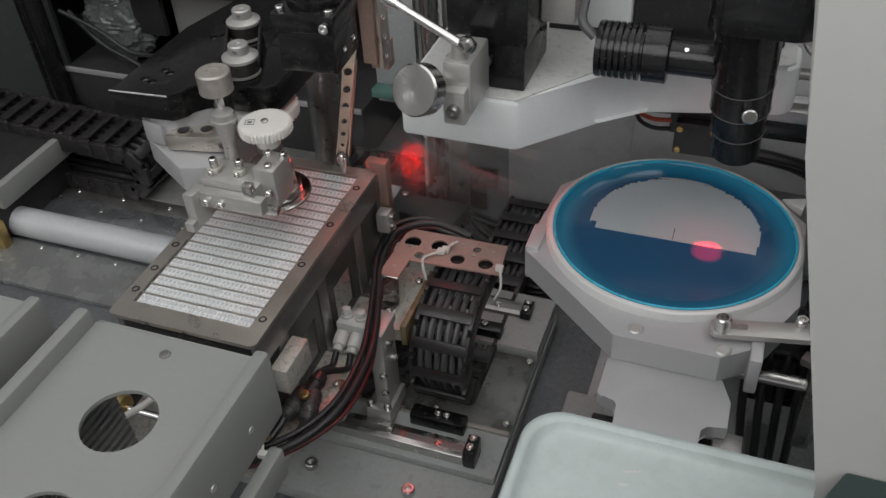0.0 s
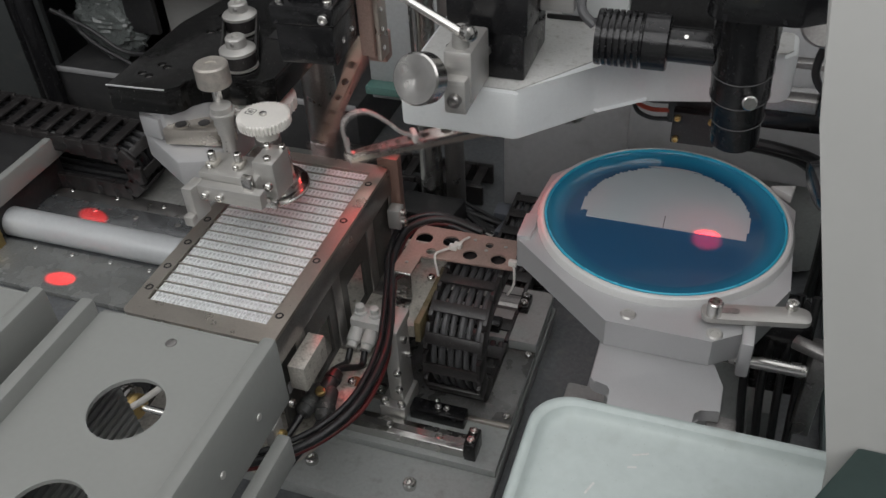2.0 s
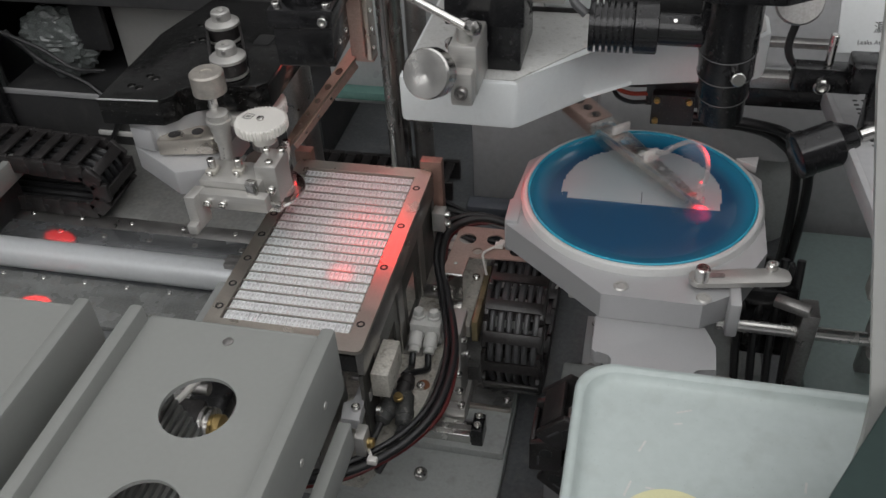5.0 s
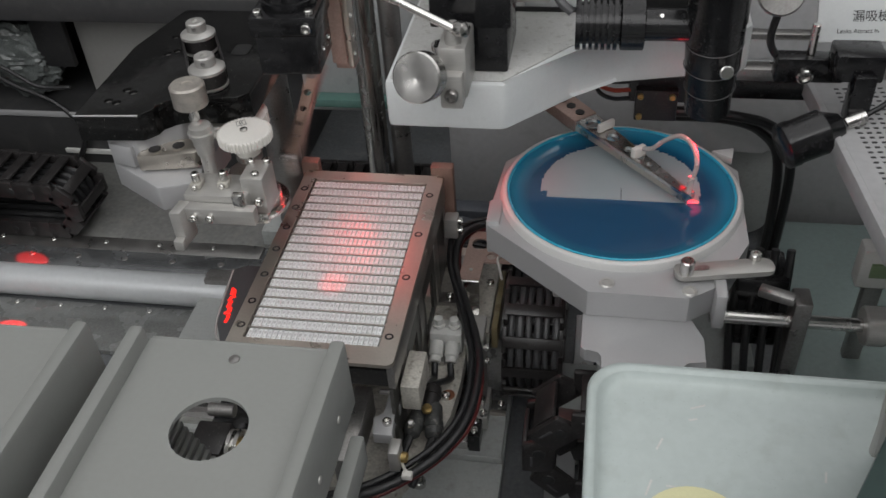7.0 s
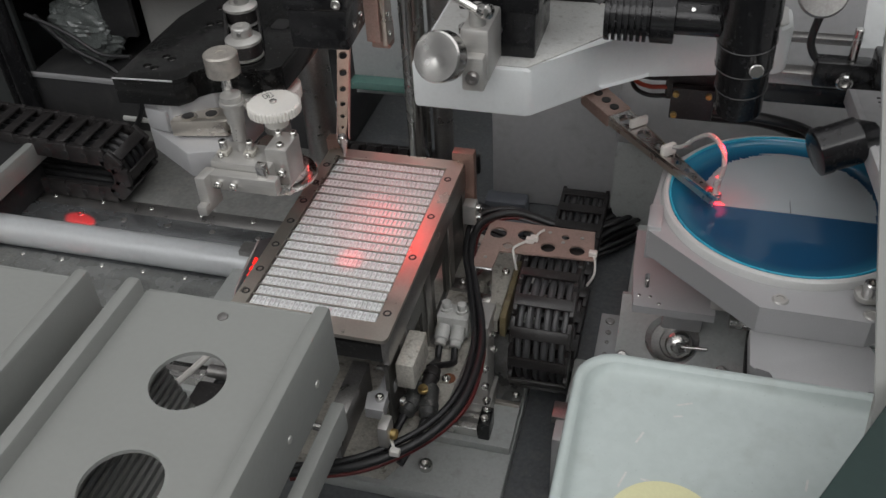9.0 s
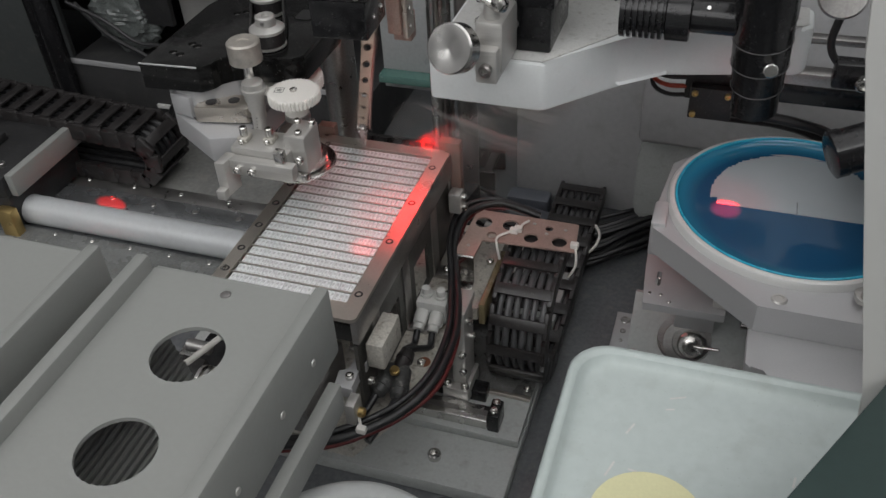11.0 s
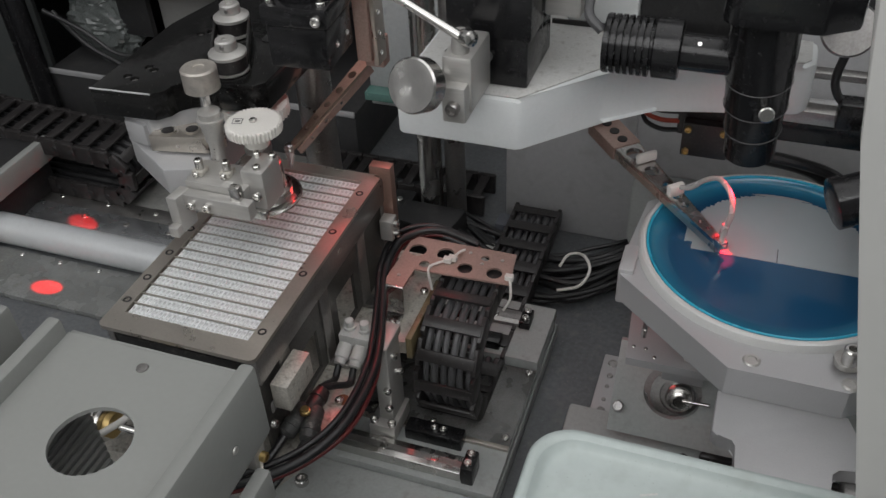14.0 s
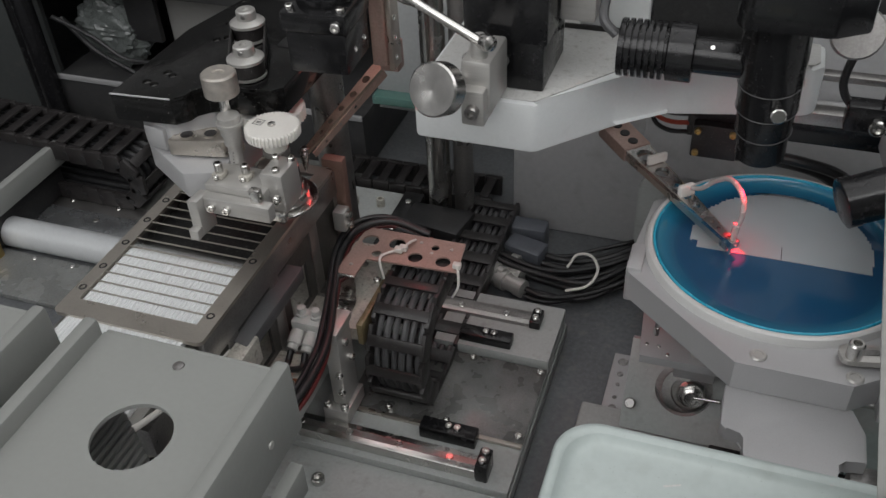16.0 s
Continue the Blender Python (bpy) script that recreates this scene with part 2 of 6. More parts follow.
def solo(name, bm, material, label, category, kind="", base=None, angle=35):
    """A thing that is one mesh."""
    base = Vector(base) if base else Vector((0, 0, 0))
    bmesh.ops.translate(bm, verts=bm.verts, vec=-base)
    bmesh.ops.recalc_face_normals(bm, faces=bm.faces)
    me = bpy.data.meshes.new(name)
    bm.to_mesh(me)
    bm.free()
    finish(me, material, angle)
    ob = new(name, me)
    ob.location = base
    ORG[ob] = base
    return tagged(ob, label, category, "", kind)


def bevel(bm, geom_edges, w, seg=2):
    bmesh.ops.bevel(bm, geom=geom_edges, offset=w, segments=seg, affect="EDGES", profile=0.5)


def box(lo, hi, b=0.0006, m=None, bm=None):
    """A bevelled box from corner to corner, moved by m."""
    bm = bm or bmesh.new()
    one = bmesh.new()
    bmesh.ops.create_cube(one, size=1)
    lo, hi = Vector(lo), Vector(hi)
    bmesh.ops.scale(one, vec=hi - lo, verts=one.verts)
    if b:
        bevel(one, one.edges[:], min(b, min(hi - lo) * 0.4), 2)
    bmesh.ops.translate(one, vec=(lo + hi) / 2, verts=one.verts)
    if m:
        bmesh.ops.transform(one, matrix=m, verts=one.verts)
    return join(bm, one)


def join(bm, one):
    me = bpy.data.meshes.new("tmp")
    one.to_mesh(me)
    one.free()
    bm.from_mesh(me)
    bpy.data.meshes.remove(me)
    return bm


def along(a, b):
    a, b = Vector(a), Vector(b)
    return Matrix.Translation(a) @ (b - a).to_track_quat("Z", "Y").to_matrix().to_4x4()


def lathe(rows, a, b, n=40, bm=None, teeth=0, depth=0.0, caps=True):
    """Rows of (distance along a to b, radius) turned round the axis. teeth: every other point drawn in by depth."""
    bm = bm or bmesh.new()
    one = bmesh.new()
    rings = []
    for d, r in rows:
        ring = []
        for i in range(n):
            rr = r - (depth if teeth and (i * teeth // n * 2 + (i * teeth * 2 // n) % 2) % 2 and r > depth * 3 else 0)
            w = 2 * math.pi * i / n
            ring.append(one.verts.new((rr * math.cos(w), rr * math.sin(w), d)))
        rings.append(ring)
    for p, q in zip(rings, rings[1:]):
        for i in range(n):
            one.faces.new((p[i], p[(i + 1) % n], q[(i + 1) % n], q[i]))
    if caps:
        one.faces.new(rings[0][::-1])
        one.faces.new(rings[-1])
    bmesh.ops.transform(one, matrix=along(a, b), verts=one.verts)
    return join(bm, one)


def cyl(a, b, r, n=32, c=0.0004, bm=None):
    h = (Vector(b) - Vector(a)).length
    c = min(c, h * 0.4, r * 0.4)
    return lathe([(0, r - c), (c, r), (h - c, r), (h, r - c)], a, b, n, bm)


def prism(outline, z0, z1, b=0.0006, bm=None, m=None):
    """An outline in plan, raised from z0 to z1."""
    bm = bm or bmesh.new()
    one = bmesh.new()
    lo = [one.verts.new((x, y, z0)) for x, y in outline]
    hi = [one.verts.new((x, y, z1)) for x, y in outline]
    n = len(outline)
    one.faces.new(lo[::-1])
    one.faces.new(hi)
    for i in range(n):
        one.faces.new((lo[i], lo[(i + 1) % n], hi[(i + 1) % n], hi[i]))
    if b:
        bevel(one, one.edges[:], b, 2)
    if m:
        bmesh.ops.transform(one, matrix=m, verts=one.verts)
    return join(bm, one)


def plate_with_holes(outline, holes, z0, z1, m=None, n=28):
    """A flat plate with round or polygonal holes through it; holes: (x, y, r) or lists of points."""
    bm = bmesh.new()
    edges = []

    def loop(pts):
        vs = [bm.verts.new((x, y, z1)) for x, y in pts]
        for i in range(len(vs)):
            edges.append(bm.edges.new((vs[i], vs[(i + 1) % len(vs)])))

    loop(outline)
    for hole in holes:
        if len(hole) == 3 and not isinstance(hole[0], tuple):
            x, y, r = hole
            loop([(x + r * math.cos(2 * math.pi * i / n), y + r * math.sin(2 * math.pi * i / n)) for i in range(n)])
        else:
            loop(hole)
    bmesh.ops.triangle_fill(bm, use_beauty=True, use_dissolve=False, edges=edges)
    ext = bmesh.ops.extrude_face_region(bm, geom=bm.faces[:])
    bmesh.ops.translate(bm, vec=(0, 0, z0 - z1), verts=[v for v in ext["geom"] if isinstance(v, bmesh.types.BMVert)])
    if m:
        bmesh.ops.transform(bm, matrix=m, verts=bm.verts)
    return bm


def hose(points, r, n=10, bm=None, steps=8):
    """A round hose through the points, smoothly bent."""
    bm = bm or bmesh.new()
    P = [Vector(p) for p in points]
    P = [2 * P[0] - P[1], *P, 2 * P[-1] - P[-2]]
    line = []
    for i in range(1, len(P) - 2):
        for k in range(steps):
            t = k / steps
            a, b, c, d = P[i - 1:i + 3]
            line.append(0.5 * ((2 * b) + (c - a) * t + (2 * a - 5 * b + 4 * c - d) * t * t + (3 * b - a - 3 * c + d) * t ** 3))
    line.append(P[-2])
    prev, side = None, Vector((0.3, 0.5, 0.81))
    for i, p in enumerate(line):
        way = (line[min(i + 1, len(line) - 1)] - line[max(i - 1, 0)]).normalized()
        side = (side - way * side.dot(way)).normalized()
        up = way.cross(side)
        ring = [bm.verts.new(p + r * (math.cos(2 * math.pi * k / n) * side + math.sin(2 * math.pi * k / n) * up)) for k in range(n)]
        if prev:
            for k in range(n):
                bm.faces.new((prev[k], prev[(k + 1) % n], ring[(k + 1) % n], ring[k]))
        else:
            bm.faces.new(ring[::-1])
        prev = ring
    bm.faces.new(prev)
    return bm


SCREWS = {}


def screw(parent, at, r=0.0035, axis=(0, 0, 1), h=0.0, material=None, name="screw"):
    """A socket head cap screw lying on the point at, looking along axis."""
    material = material or STEEL
    key = (round(r, 5), round(h, 5), material.name)
    if key not in SCREWS:
        h0 = h or r * 1.1
        bm = lathe([(0, r), (h0 - r * 0.2, r), (h0, r * 0.82), (h0, r * 0.55), (h0 * 0.45, r * 0.5)], (0, 0, 0), (0, 0, 1), 18)
        me = bpy.data.meshes.new("screw")
        bmesh.ops.recalc_face_normals(bm, faces=bm.faces)
        bm.to_mesh(me)
        bm.free()
        finish(me, material, 30)
        SCREWS[key] = me
    ob = new(name, SCREWS[key])
    ob.parent = parent
    ob.matrix_basis = Matrix.Translation(Vector(at) + OFFSET[0] - ORG[parent]) @ Vector(axis).to_track_quat("Z", "Y").to_matrix().to_4x4()
    return ob


def arc(cx, cy, r, a0, a1, n=24):
    return [(cx + r * math.cos(radians(a0 + (a1 - a0) * i / n)), cy + r * math.sin(radians(a0 + (a1 - a0) * i / n))) for i in range(n + 1)]


def rrect(x0, y0, x1, y1, r, n=6):
    return arc(x1 - r, y1 - r, r, 0, 90, n) + arc(x0 + r, y1 - r, r, 90, 180, n) + arc(x0 + r, y0 + r, r, 180, 270, n) + arc(x1 - r, y0 + r, r, 270, 360, n)


STAGE, WAFER = [], []

# ---- room and machine body ----
solo("ground", box((-2.5, -2.5, -0.92), (2.5, 2.5, -0.9), 0), ROOMW, "pale factory floor under the machine", "floor", "structure")
solo("ceiling", box((-2.5, -2.5, 2.1), (2.5, 2.5, 2.15), 0), ROOMW, "pale factory ceiling", "ceiling", "structure")
for nm, lo, hi in (("wall_north", (-2.5, 2.45, -0.9), (2.5, 2.5, 2.1)), ("wall_south", (-2.5, -2.5, -0.9), (2.5, -2.45, 2.1)),
                   ("wall_west", (-2.5, -2.45, -0.9), (-2.45, 2.45, 2.1)), ("wall_east", (2.45, -2.45, -0.9), (2.5, 2.45, 2.1))):
    solo(nm, box(lo, hi, 0), ROOMW, "plain pale factory wall", "wall", "structure")

Z0 = -0.062
solo("machine_bed", box((-0.9, -0.42, -0.12), (0.75, 0.62, Z0), 0.002), FLOORM, "dark grey painted bed of the bonding machine", "machine bed", "structure")
solo("machine_cabinet", box((-0.88, -0.40, -0.9), (0.73, 0.60, -0.121), 0.004), WALLM, "grey machine cabinet under the bed", "cabinet", "structure")
solo("wall_back", box((-0.05, 0.235, Z0 + 0.0005), (0.42, 0.25, 0.16), 0.002), WALLM, "grey sheet metal wall at the back of the machine", "machine wall", "structure")
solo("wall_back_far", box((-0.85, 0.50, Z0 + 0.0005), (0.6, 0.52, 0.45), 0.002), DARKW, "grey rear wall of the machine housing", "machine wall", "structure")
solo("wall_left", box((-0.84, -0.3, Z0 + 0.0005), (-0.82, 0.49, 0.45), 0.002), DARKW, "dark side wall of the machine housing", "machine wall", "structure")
solo("wall_right", box((0.40, -0.3, Z0 + 0.0005), (0.42, 0.23, 0.2), 0.002), TEAL, "dark green side wall of the machine housing", "machine wall", "structure")
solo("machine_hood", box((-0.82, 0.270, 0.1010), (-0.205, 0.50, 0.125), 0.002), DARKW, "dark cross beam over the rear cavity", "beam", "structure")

# ---- axis base under the work stage ----
ab = thing("axis_base", (-0.1, 0.02, Z0), "grey cast axis base with linear rails", "axis base")
part("casting", box((-0.235, -0.100, Z0 + 0.0003), (0.0275, 0.110, -0.0500), 0.0012), CAST, ab)
part("rail_bed", box((-0.235, -0.0585, -0.0498), (0.0265, 0.105, -0.0430), 0.0008), CAST, ab, "painted rail bed")
part("rear_step", box((-0.060, 0.0505, -0.0428), (0.0262, 0.1080, -0.0335), 0.0010), CAST, ab, "raised painted step")
part("cover_plate", box((-0.10, -0.020, -0.0428), (0.026, 0.050, -0.0412), 0.0006), mat("scratched_cover", (0.20, 0.20, 0.195), 0.3, 0.55, 0.55, 75, 0.1, 0.6, specks=0.6), ab, "scratched steel cover plate")
part("cover_edge", box((-0.10, -0.0235, -0.0428), (0.026, -0.0202, -0.0400), 0.0005), PLATEM, ab, "worn yellowish cover strip")
for y in (-0.0475, 0.088):
    part("linear_rail", prism([(-0.232, y - 0.0070), (0.004, y - 0.0070), (0.004, y + 0.0070), (-0.232, y + 0.0070)], -0.0428, -0.0305 if y > 0 else -0.0345, 0.0009), DSTEEL if y > 0 else STEEL, ab, "polished linear rail")
    part("rail_groove", box((-0.232, y - 0.0023, -0.0304 if y > 0 else -0.0344), (0.0038, y + 0.0023, -0.0302 if y > 0 else -0.0342), 0), DSTEEL, ab, "oily line along the rail")
    part("end_stop", box((0.0042, y - 0.0078, -0.0428), (0.0122, y + 0.0078, -0.0270), 0.0008), BLACKA, ab, "black end stop block")
    for k in (-0.0038, 0.0038):
        screw(ab, (0.0083, y + k, -0.0271), 0.0027)
    for x in (-0.2, -0.16, -0.12, -0.085, -0.050, -0.015):
        screw(ab, (x, y, -0.0304 if y > 0 else -0.0344), 0.0029, h=0.0006)
for y in (-0.0265, 0.0600):
    part("lock_block", box((-0.0420, y - 0.0055, -0.0428), (-0.0030, y + 0.0055, -0.0325 if y < 0 else -0.0265), 0.0009), BLACKA, ab, "black lock block")
    for x in (-0.0225, -0.0165):
        screw(ab, (x, y, -0.0326 if y < 0 else -0.0266), 0.0025)
for x, y in ((0.022, -0.015), (0.022, 0.045), (-0.028, -0.016), (-0.028, 0.046), (-0.07, -0.016)):
    screw(ab, (x, y, -0.0412), 0.0027)
for x in (-0.025, -0.095):
    screw(ab, (x, -0.0800, -0.0500), 0.0045)

# ---- work stage: window plate over the lead frame, on a carriage ----
st = thing("work_stage", (-0.137, -0.03, -0.033), "steel lead frame stage with a slotted window plate on a carriage", "work stage")
STAGE.append(st)
X0, X1, Y0, Y1 = -0.1750, -0.1005, -0.1010, 0.0475
ROWS, COLS = 18, 26
PITCH, CP = (Y1 - Y0) / ROWS, (X1 - X0) / COLS
OX0, OX1, OY0, OY1 = -0.1845, -0.0895, -0.1145, 0.0575
part("window_plate", plate_with_holes(rrect(OX0, OY0, OX1, OY1, 0.004), [[(X0 - 0.001, Y0 - 0.0005), (X1 + 0.001, Y0 - 0.0005), (X1 + 0.001, Y1 + 0.0005), (X0 - 0.001, Y1 + 0.0005)]], 0.0975, 0.1), PLATEM, st, "ground steel window plate")
for i in range(1, ROWS):
    y = Y0 + i * PITCH
    part("window_bar", box((X0 - 0.0012, y - 0.00050, 0.0988), (X1 + 0.0012, y + 0.00050, 0.0995), 0.0002), BAR, st)
for y in (-0.0925, -0.073, -0.05, -0.0265, -0.005, 0.016, 0.0365):
    screw(st, (-0.1800, y, 0.0993), 0.0027, h=0.001, material=BLACKPL)
for y in (-0.0935, -0.045, -0.005, 0.0355):
    screw(st, (-0.0955, y, 0.0993), 0.0027, h=0.001, material=BLACKPL)
part("side_rail", box((-0.0940, -0.112, 0.079), (-0.0898, 0.066, 0.0972), 0.0006), DSTEEL, st, "dark steel side rail")
part("side_wall", plate_with_holes([(-0.112, 0.0), (0.066, 0.0), (0.066, 0.0785), (-0.112, 0.0785)], [[(-0.074, 0.006), (-0.048, 0.006), (-0.048, 0.052), (-0.074, 0.052)], [(-0.020, 0.006), (0.006, 0.006), (0.006, 0.052), (-0.020, 0.052)]], 0, 0.0022, Matrix(((0, 0, 1, -0.0938), (1, 0, 0, 0), (0, 0.68, 0, 0.0245), (0, 0, 0, 1)))), mat("dark_oiled_side_wall", (0.10, 0.098, 0.092), 0.36, 0.6, 0.3, 50, 0.08, 0.3, specks=0.4), st, "dark oiled side wall with openings")
part("side_rail", box((-0.1840, -0.110, 0.082), (-0.1795, 0.066, 0.0972), 0.0006), DSTEEL, st, "dark steel side rail")
part("back_upright", box((-0.0985, 0.0580, 0.05), (-0.0835, 0.0655, 0.106), 0.0008), COPPER, st, "brown upright at the back end")
part("back_upright", box((-0.1880, 0.0580, 0.05), (-0.1760, 0.0655, 0.106), 0.0008), COPPER, st, "brown upright at the back end")
part("heater_bed", box((-0.1790, -0.110, 0.078), (-0.0940, 0.05, 0.0905), 0.001), mat("black_heater_bed", (0.02, 0.02, 0.02), 0.5, 0.3, 0.3, 90, 0.1, 0.3), st, "black dusty heater bed")
for y in (-0.085, -0.035, 0.02, 0.06):
    part("upright", box((-0.0940, y - 0.0055, 0.022), (-0.0905, y + 0.0055, 0.0818), 0.0006), DSTEEL, st, "dark steel upright")
    part("upright_foot", box((-0.0905, y - 0.0055, 0.0222), (-0.078, y + 0.0055, 0.0255), 0.0005), DSTEEL, st)
    screw(st, (-0.0835, y, 0.0256), 0.0028)
for y in (0.0, 0.045):
    part("upright", box((-0.1835, y - 0.0055, 0.022), (-0.1800, y + 0.0055, 0.0818), 0.0006), DSTEEL, st, "dark steel upright")
part("carriage_plate", plate_with_holes([(-0.205, -0.138), (-0.091, -0.138), (-0.077, -0.110), (-0.068, -0.080), (-0.066, -0.056), (-0.066, -0.010), (-0.0535, -0.008), (-0.0535, 0.078), (-0.205, 0.078)], [(-0.074, -0.014, 0.003), (-0.073, -0.050, 0.003), (-0.074, 0.055, 0.003), (-0.105, -0.085, 0.004), (-0.12, -0.06, 0.004)], 0.012, 0.022), GRIMY, st, "grimy stained carriage plate")
for x, y in ((-0.071, -0.030), (-0.073, -0.066), (-0.058, 0.040), (-0.076, 0.0), (-0.07, 0.07)):
    screw(st, (x, y, 0.022), 0.0028)
part("slide_body", box((-0.20, -0.06, -0.018), (-0.075, 0.08, 0.0118), 0.001), CAST, st, "grey slide body")
for y in (-0.0475, 0.088):
    part("rail_carriage", box((-0.140, y - 0.012, -0.0345), (-0.092, y + 0.012, -0.0184), 0.0008), BLACKA, st, "black rail carriage")
    for x in (-0.100, -0.110):
        screw(st, (x, y + (0.008 if y < 0 else -0.008), -0.0184), 0.0024, h=0.001)
# foot bracket with two bosses beside the cable carrier
part("foot_block", box((-0.0700, -0.040, -0.050 + 0.012), (-0.0520, -0.012, -0.026), 0.0008), ALU, st, "bright milled foot block")
part("foot_web", box((-0.0645, -0.034, -0.0258), (-0.0545, -0.014, 0.0360), 0.0012), ALU, st, "milled bracket web")
part("foot_cap", box((-0.0655, -0.036, 0.0362), (-0.0535, -0.012, 0.0420), 0.0008), ALU, st, "milled cap block")
for x, y, z in ((-0.0562, -0.0345, 0.004), (-0.0562, -0.0345, -0.012)):
    screw(st, (x, y + 0.0003, z), 0.0026, (0, -1, 0))
screw(st, (-0.067, -0.037, -0.0258), 0.0028)
screw(st, (-0.055, -0.037, -0.0258), 0.0028)
screw(st, (-0.0545, -0.026, 0.027), 0.0026, (1, 0, 0))
screw(st, (-0.0545, -0.020, 0.008), 0.0026, (1, 0, 0))
part("stop_bracket", box((-0.0895, -0.106, 0.056), (-0.0790, -0.078, 0.0745), 0.0008), GRIMY, st, "bent aluminium stop bracket")
part("side_lug", box((-0.0895, 0.046, 0.056), (-0.0805, 0.056, 0.072), 0.001), ALU, st, "aluminium lug")
for z in (0.060, 0.068):
    screw(st, (-0.0805, 0.051, z), 0.0028, (1, 0, 0))
part("clamp_jaw", box((-0.092, -0.137, 0.040), (-0.086, -0.1262, 0.056), 0.001), ALU, st)
screw(st, (-0.083, -0.119, 0.060), 0.0024, (1, 0, 0))
screw(st, (-0.086, -0.131, 0.046), 0.0030, (1, 0, 0), material=BRASS)
part("front_rod", cyl((-0.1040, -0.098, 0.0600), (-0.0815, -0.098, 0.0600), 0.0016), DSTEEL, st, "short steel rod")
part("front_clamp", prism([(-0.0989, -0.0926), (-0.0923, -0.0919), (-0.0909, -0.1047), (-0.0935, -0.1106), (-0.0908, -0.1265), (-0.1021, -0.1265), (-0.1042, -0.1145), (-0.0981, -0.1125)], 0.0500, 0.0580, 0.0008), ALUP, st, "stepped aluminium clamp arm")
screw(st, (-0.0955, -0.1185, 0.0580), 0.0026)
for y, r in ((-0.064, 0.0042), (-0.030, 0.0030), (0.010, 0.0030)):
    part("rusty_bore", lathe([(0, r), (0.0003, r), (0.0004, r * 0.6)], (-0.0720, y, 0.0221), (-0.0720, y, 1), 22), mat("rust_brown", (0.20, 0.075, 0.035), 0.7, 0.1, 0.3, 120, 0.2), st, "rust-stained bore")
offset(0.015, -0.002, 0.0)
part("front_motor", box((-0.213, -0.152, 0.042), (-0.1935, -0.130, 0.064), 0.0015), BLACKPL, st, "small black drive under the front end")
part("motor_cap", cyl((-0.209, -0.124, 0.066), (-0.194, -0.124, 0.066), 0.0038), DSTEEL, st, "dull steel end cap")
part("motor_ring", lathe([(0, 0.008), (0.001, 0.0105), (0.003, 0.0105), (0.0032, 0.008), (0.005, 0.008), (0.0052, 0.0105), (0.0072, 0.0105), (0.008, 0.0075)], (-0.1933, -0.141, 0.056), (-0.18, -0.141, 0.056), 32), STEEL, st, "steel rings")
part("brass_bush", lathe([(0, 0.0072), (0.004, 0.0072), (0.005, 0.0045)], (-0.1851, -0.141, 0.056), (-0.17, -0.141, 0.056), 28), BRASS, st, "brass bush")
part("motor_shaft", cyl((-0.1803, -0.141, 0.056), (-0.128, -0.141, 0.056), 0.0021), STEEL, st)
part("motor_arm", box((-0.213, -0.1295, 0.040), (-0.188, -0.098, 0.050), 0.001), BLACKA, st)
part("shaft_bearing", box((-0.132, -0.150, 0.044), (-0.122, -0.098, 0.066), 0.001), DSTEEL, st)
offset()

# sensor strip with glowing red lamps, held under the stage by a rod from the channel
ss = thing("sensor_strip", (-0.13, -0.05, 0.07), "dark sensor strip with glowing red lamps", "sensor strip")
part("strip_body", prism([(-0.118, -0.0880), (-0.1330, -0.0850), (-0.1415, -0.0680), (-0.1475, -0.0200), (-0.1400, -0.0150), (-0.118, -0.0150)], 0.0655, 0.0750, 0.001), GREYCAB, ss)
part("strip_edge", hose([(-0.1335, -0.0852, 0.0745), (-0.1418, -0.0682, 0.0745), (-0.1478, -0.0200, 0.0745)], 0.0008, 8), TUBE, ss, "pale clear edge")
part("mounting_rod", hose([(-0.1290, -0.0860, 0.070), (-0.1290, -0.120, 0.078), (-0.1290, -0.190, 0.110), (-0.1290, -0.207, 0.169)], 0.0018, 10), NYLON, ss, "pale mounting rod")
rs = random.Random(5)
for i in range(26):
    y = -0.067 + i * 0.00115
    x = -0.1365 - (y + 0.067) * 0.14 + rs.uniform(-0.0014, 0.0014)
    part("red_lamp", lathe([(0, 0.0011), (0.0005, 0.0008)], (x, y, 0.0751), (x, y, 0.1), 8), REDLED, ss)

# ---- lead frame with its packages ----
lf = thing("lead_frame", (-0.137, -0.0268, 0.0907), "white led packages in rows on a thin lead frame sheet", "lead frame")
part("carrier_sheet", box((X0 - 0.006, Y0 - 0.006, 0.0908), (X1 + 0.006, Y1 + 0.006, 0.0945), 0.0003), mat("silver_sheet", (0.24, 0.235, 0.22), 0.4, 0.6, 0.1, 80, 0.03), lf, "silvery carrier sheet")


def led_mesh():
    """One package: a white block with two silver pads on its face."""
    bm = box((-CP * 0.435, -PITCH * 0.435, 0.0), (CP * 0.435, PITCH * 0.435, 0.0041), 0.0002)
    for u0, u1, v0, v1 in ((-0.26, 0.26, 0.02, 0.24), (-0.26, 0.26, -0.06, -0.02), (-0.22, 0.10, -0.30, -0.20)):
        vs = [bm.verts.new((u * CP, v * PITCH, 0.00416)) for u, v in ((u0, v0), (u1, v0), (u1, v1), (u0, v1))]
        bm.faces.new(vs).material_index = 1
    return bm


def led_data(name, bm):
    me = bpy.data.meshes.new(name)
    bm.to_mesh(me)
    bm.free()
    finish(me, LEDM)
    me.materials.append(PADM)
    return me


LED = led_data("led_package", led_mesh())
rest = bmesh.new()
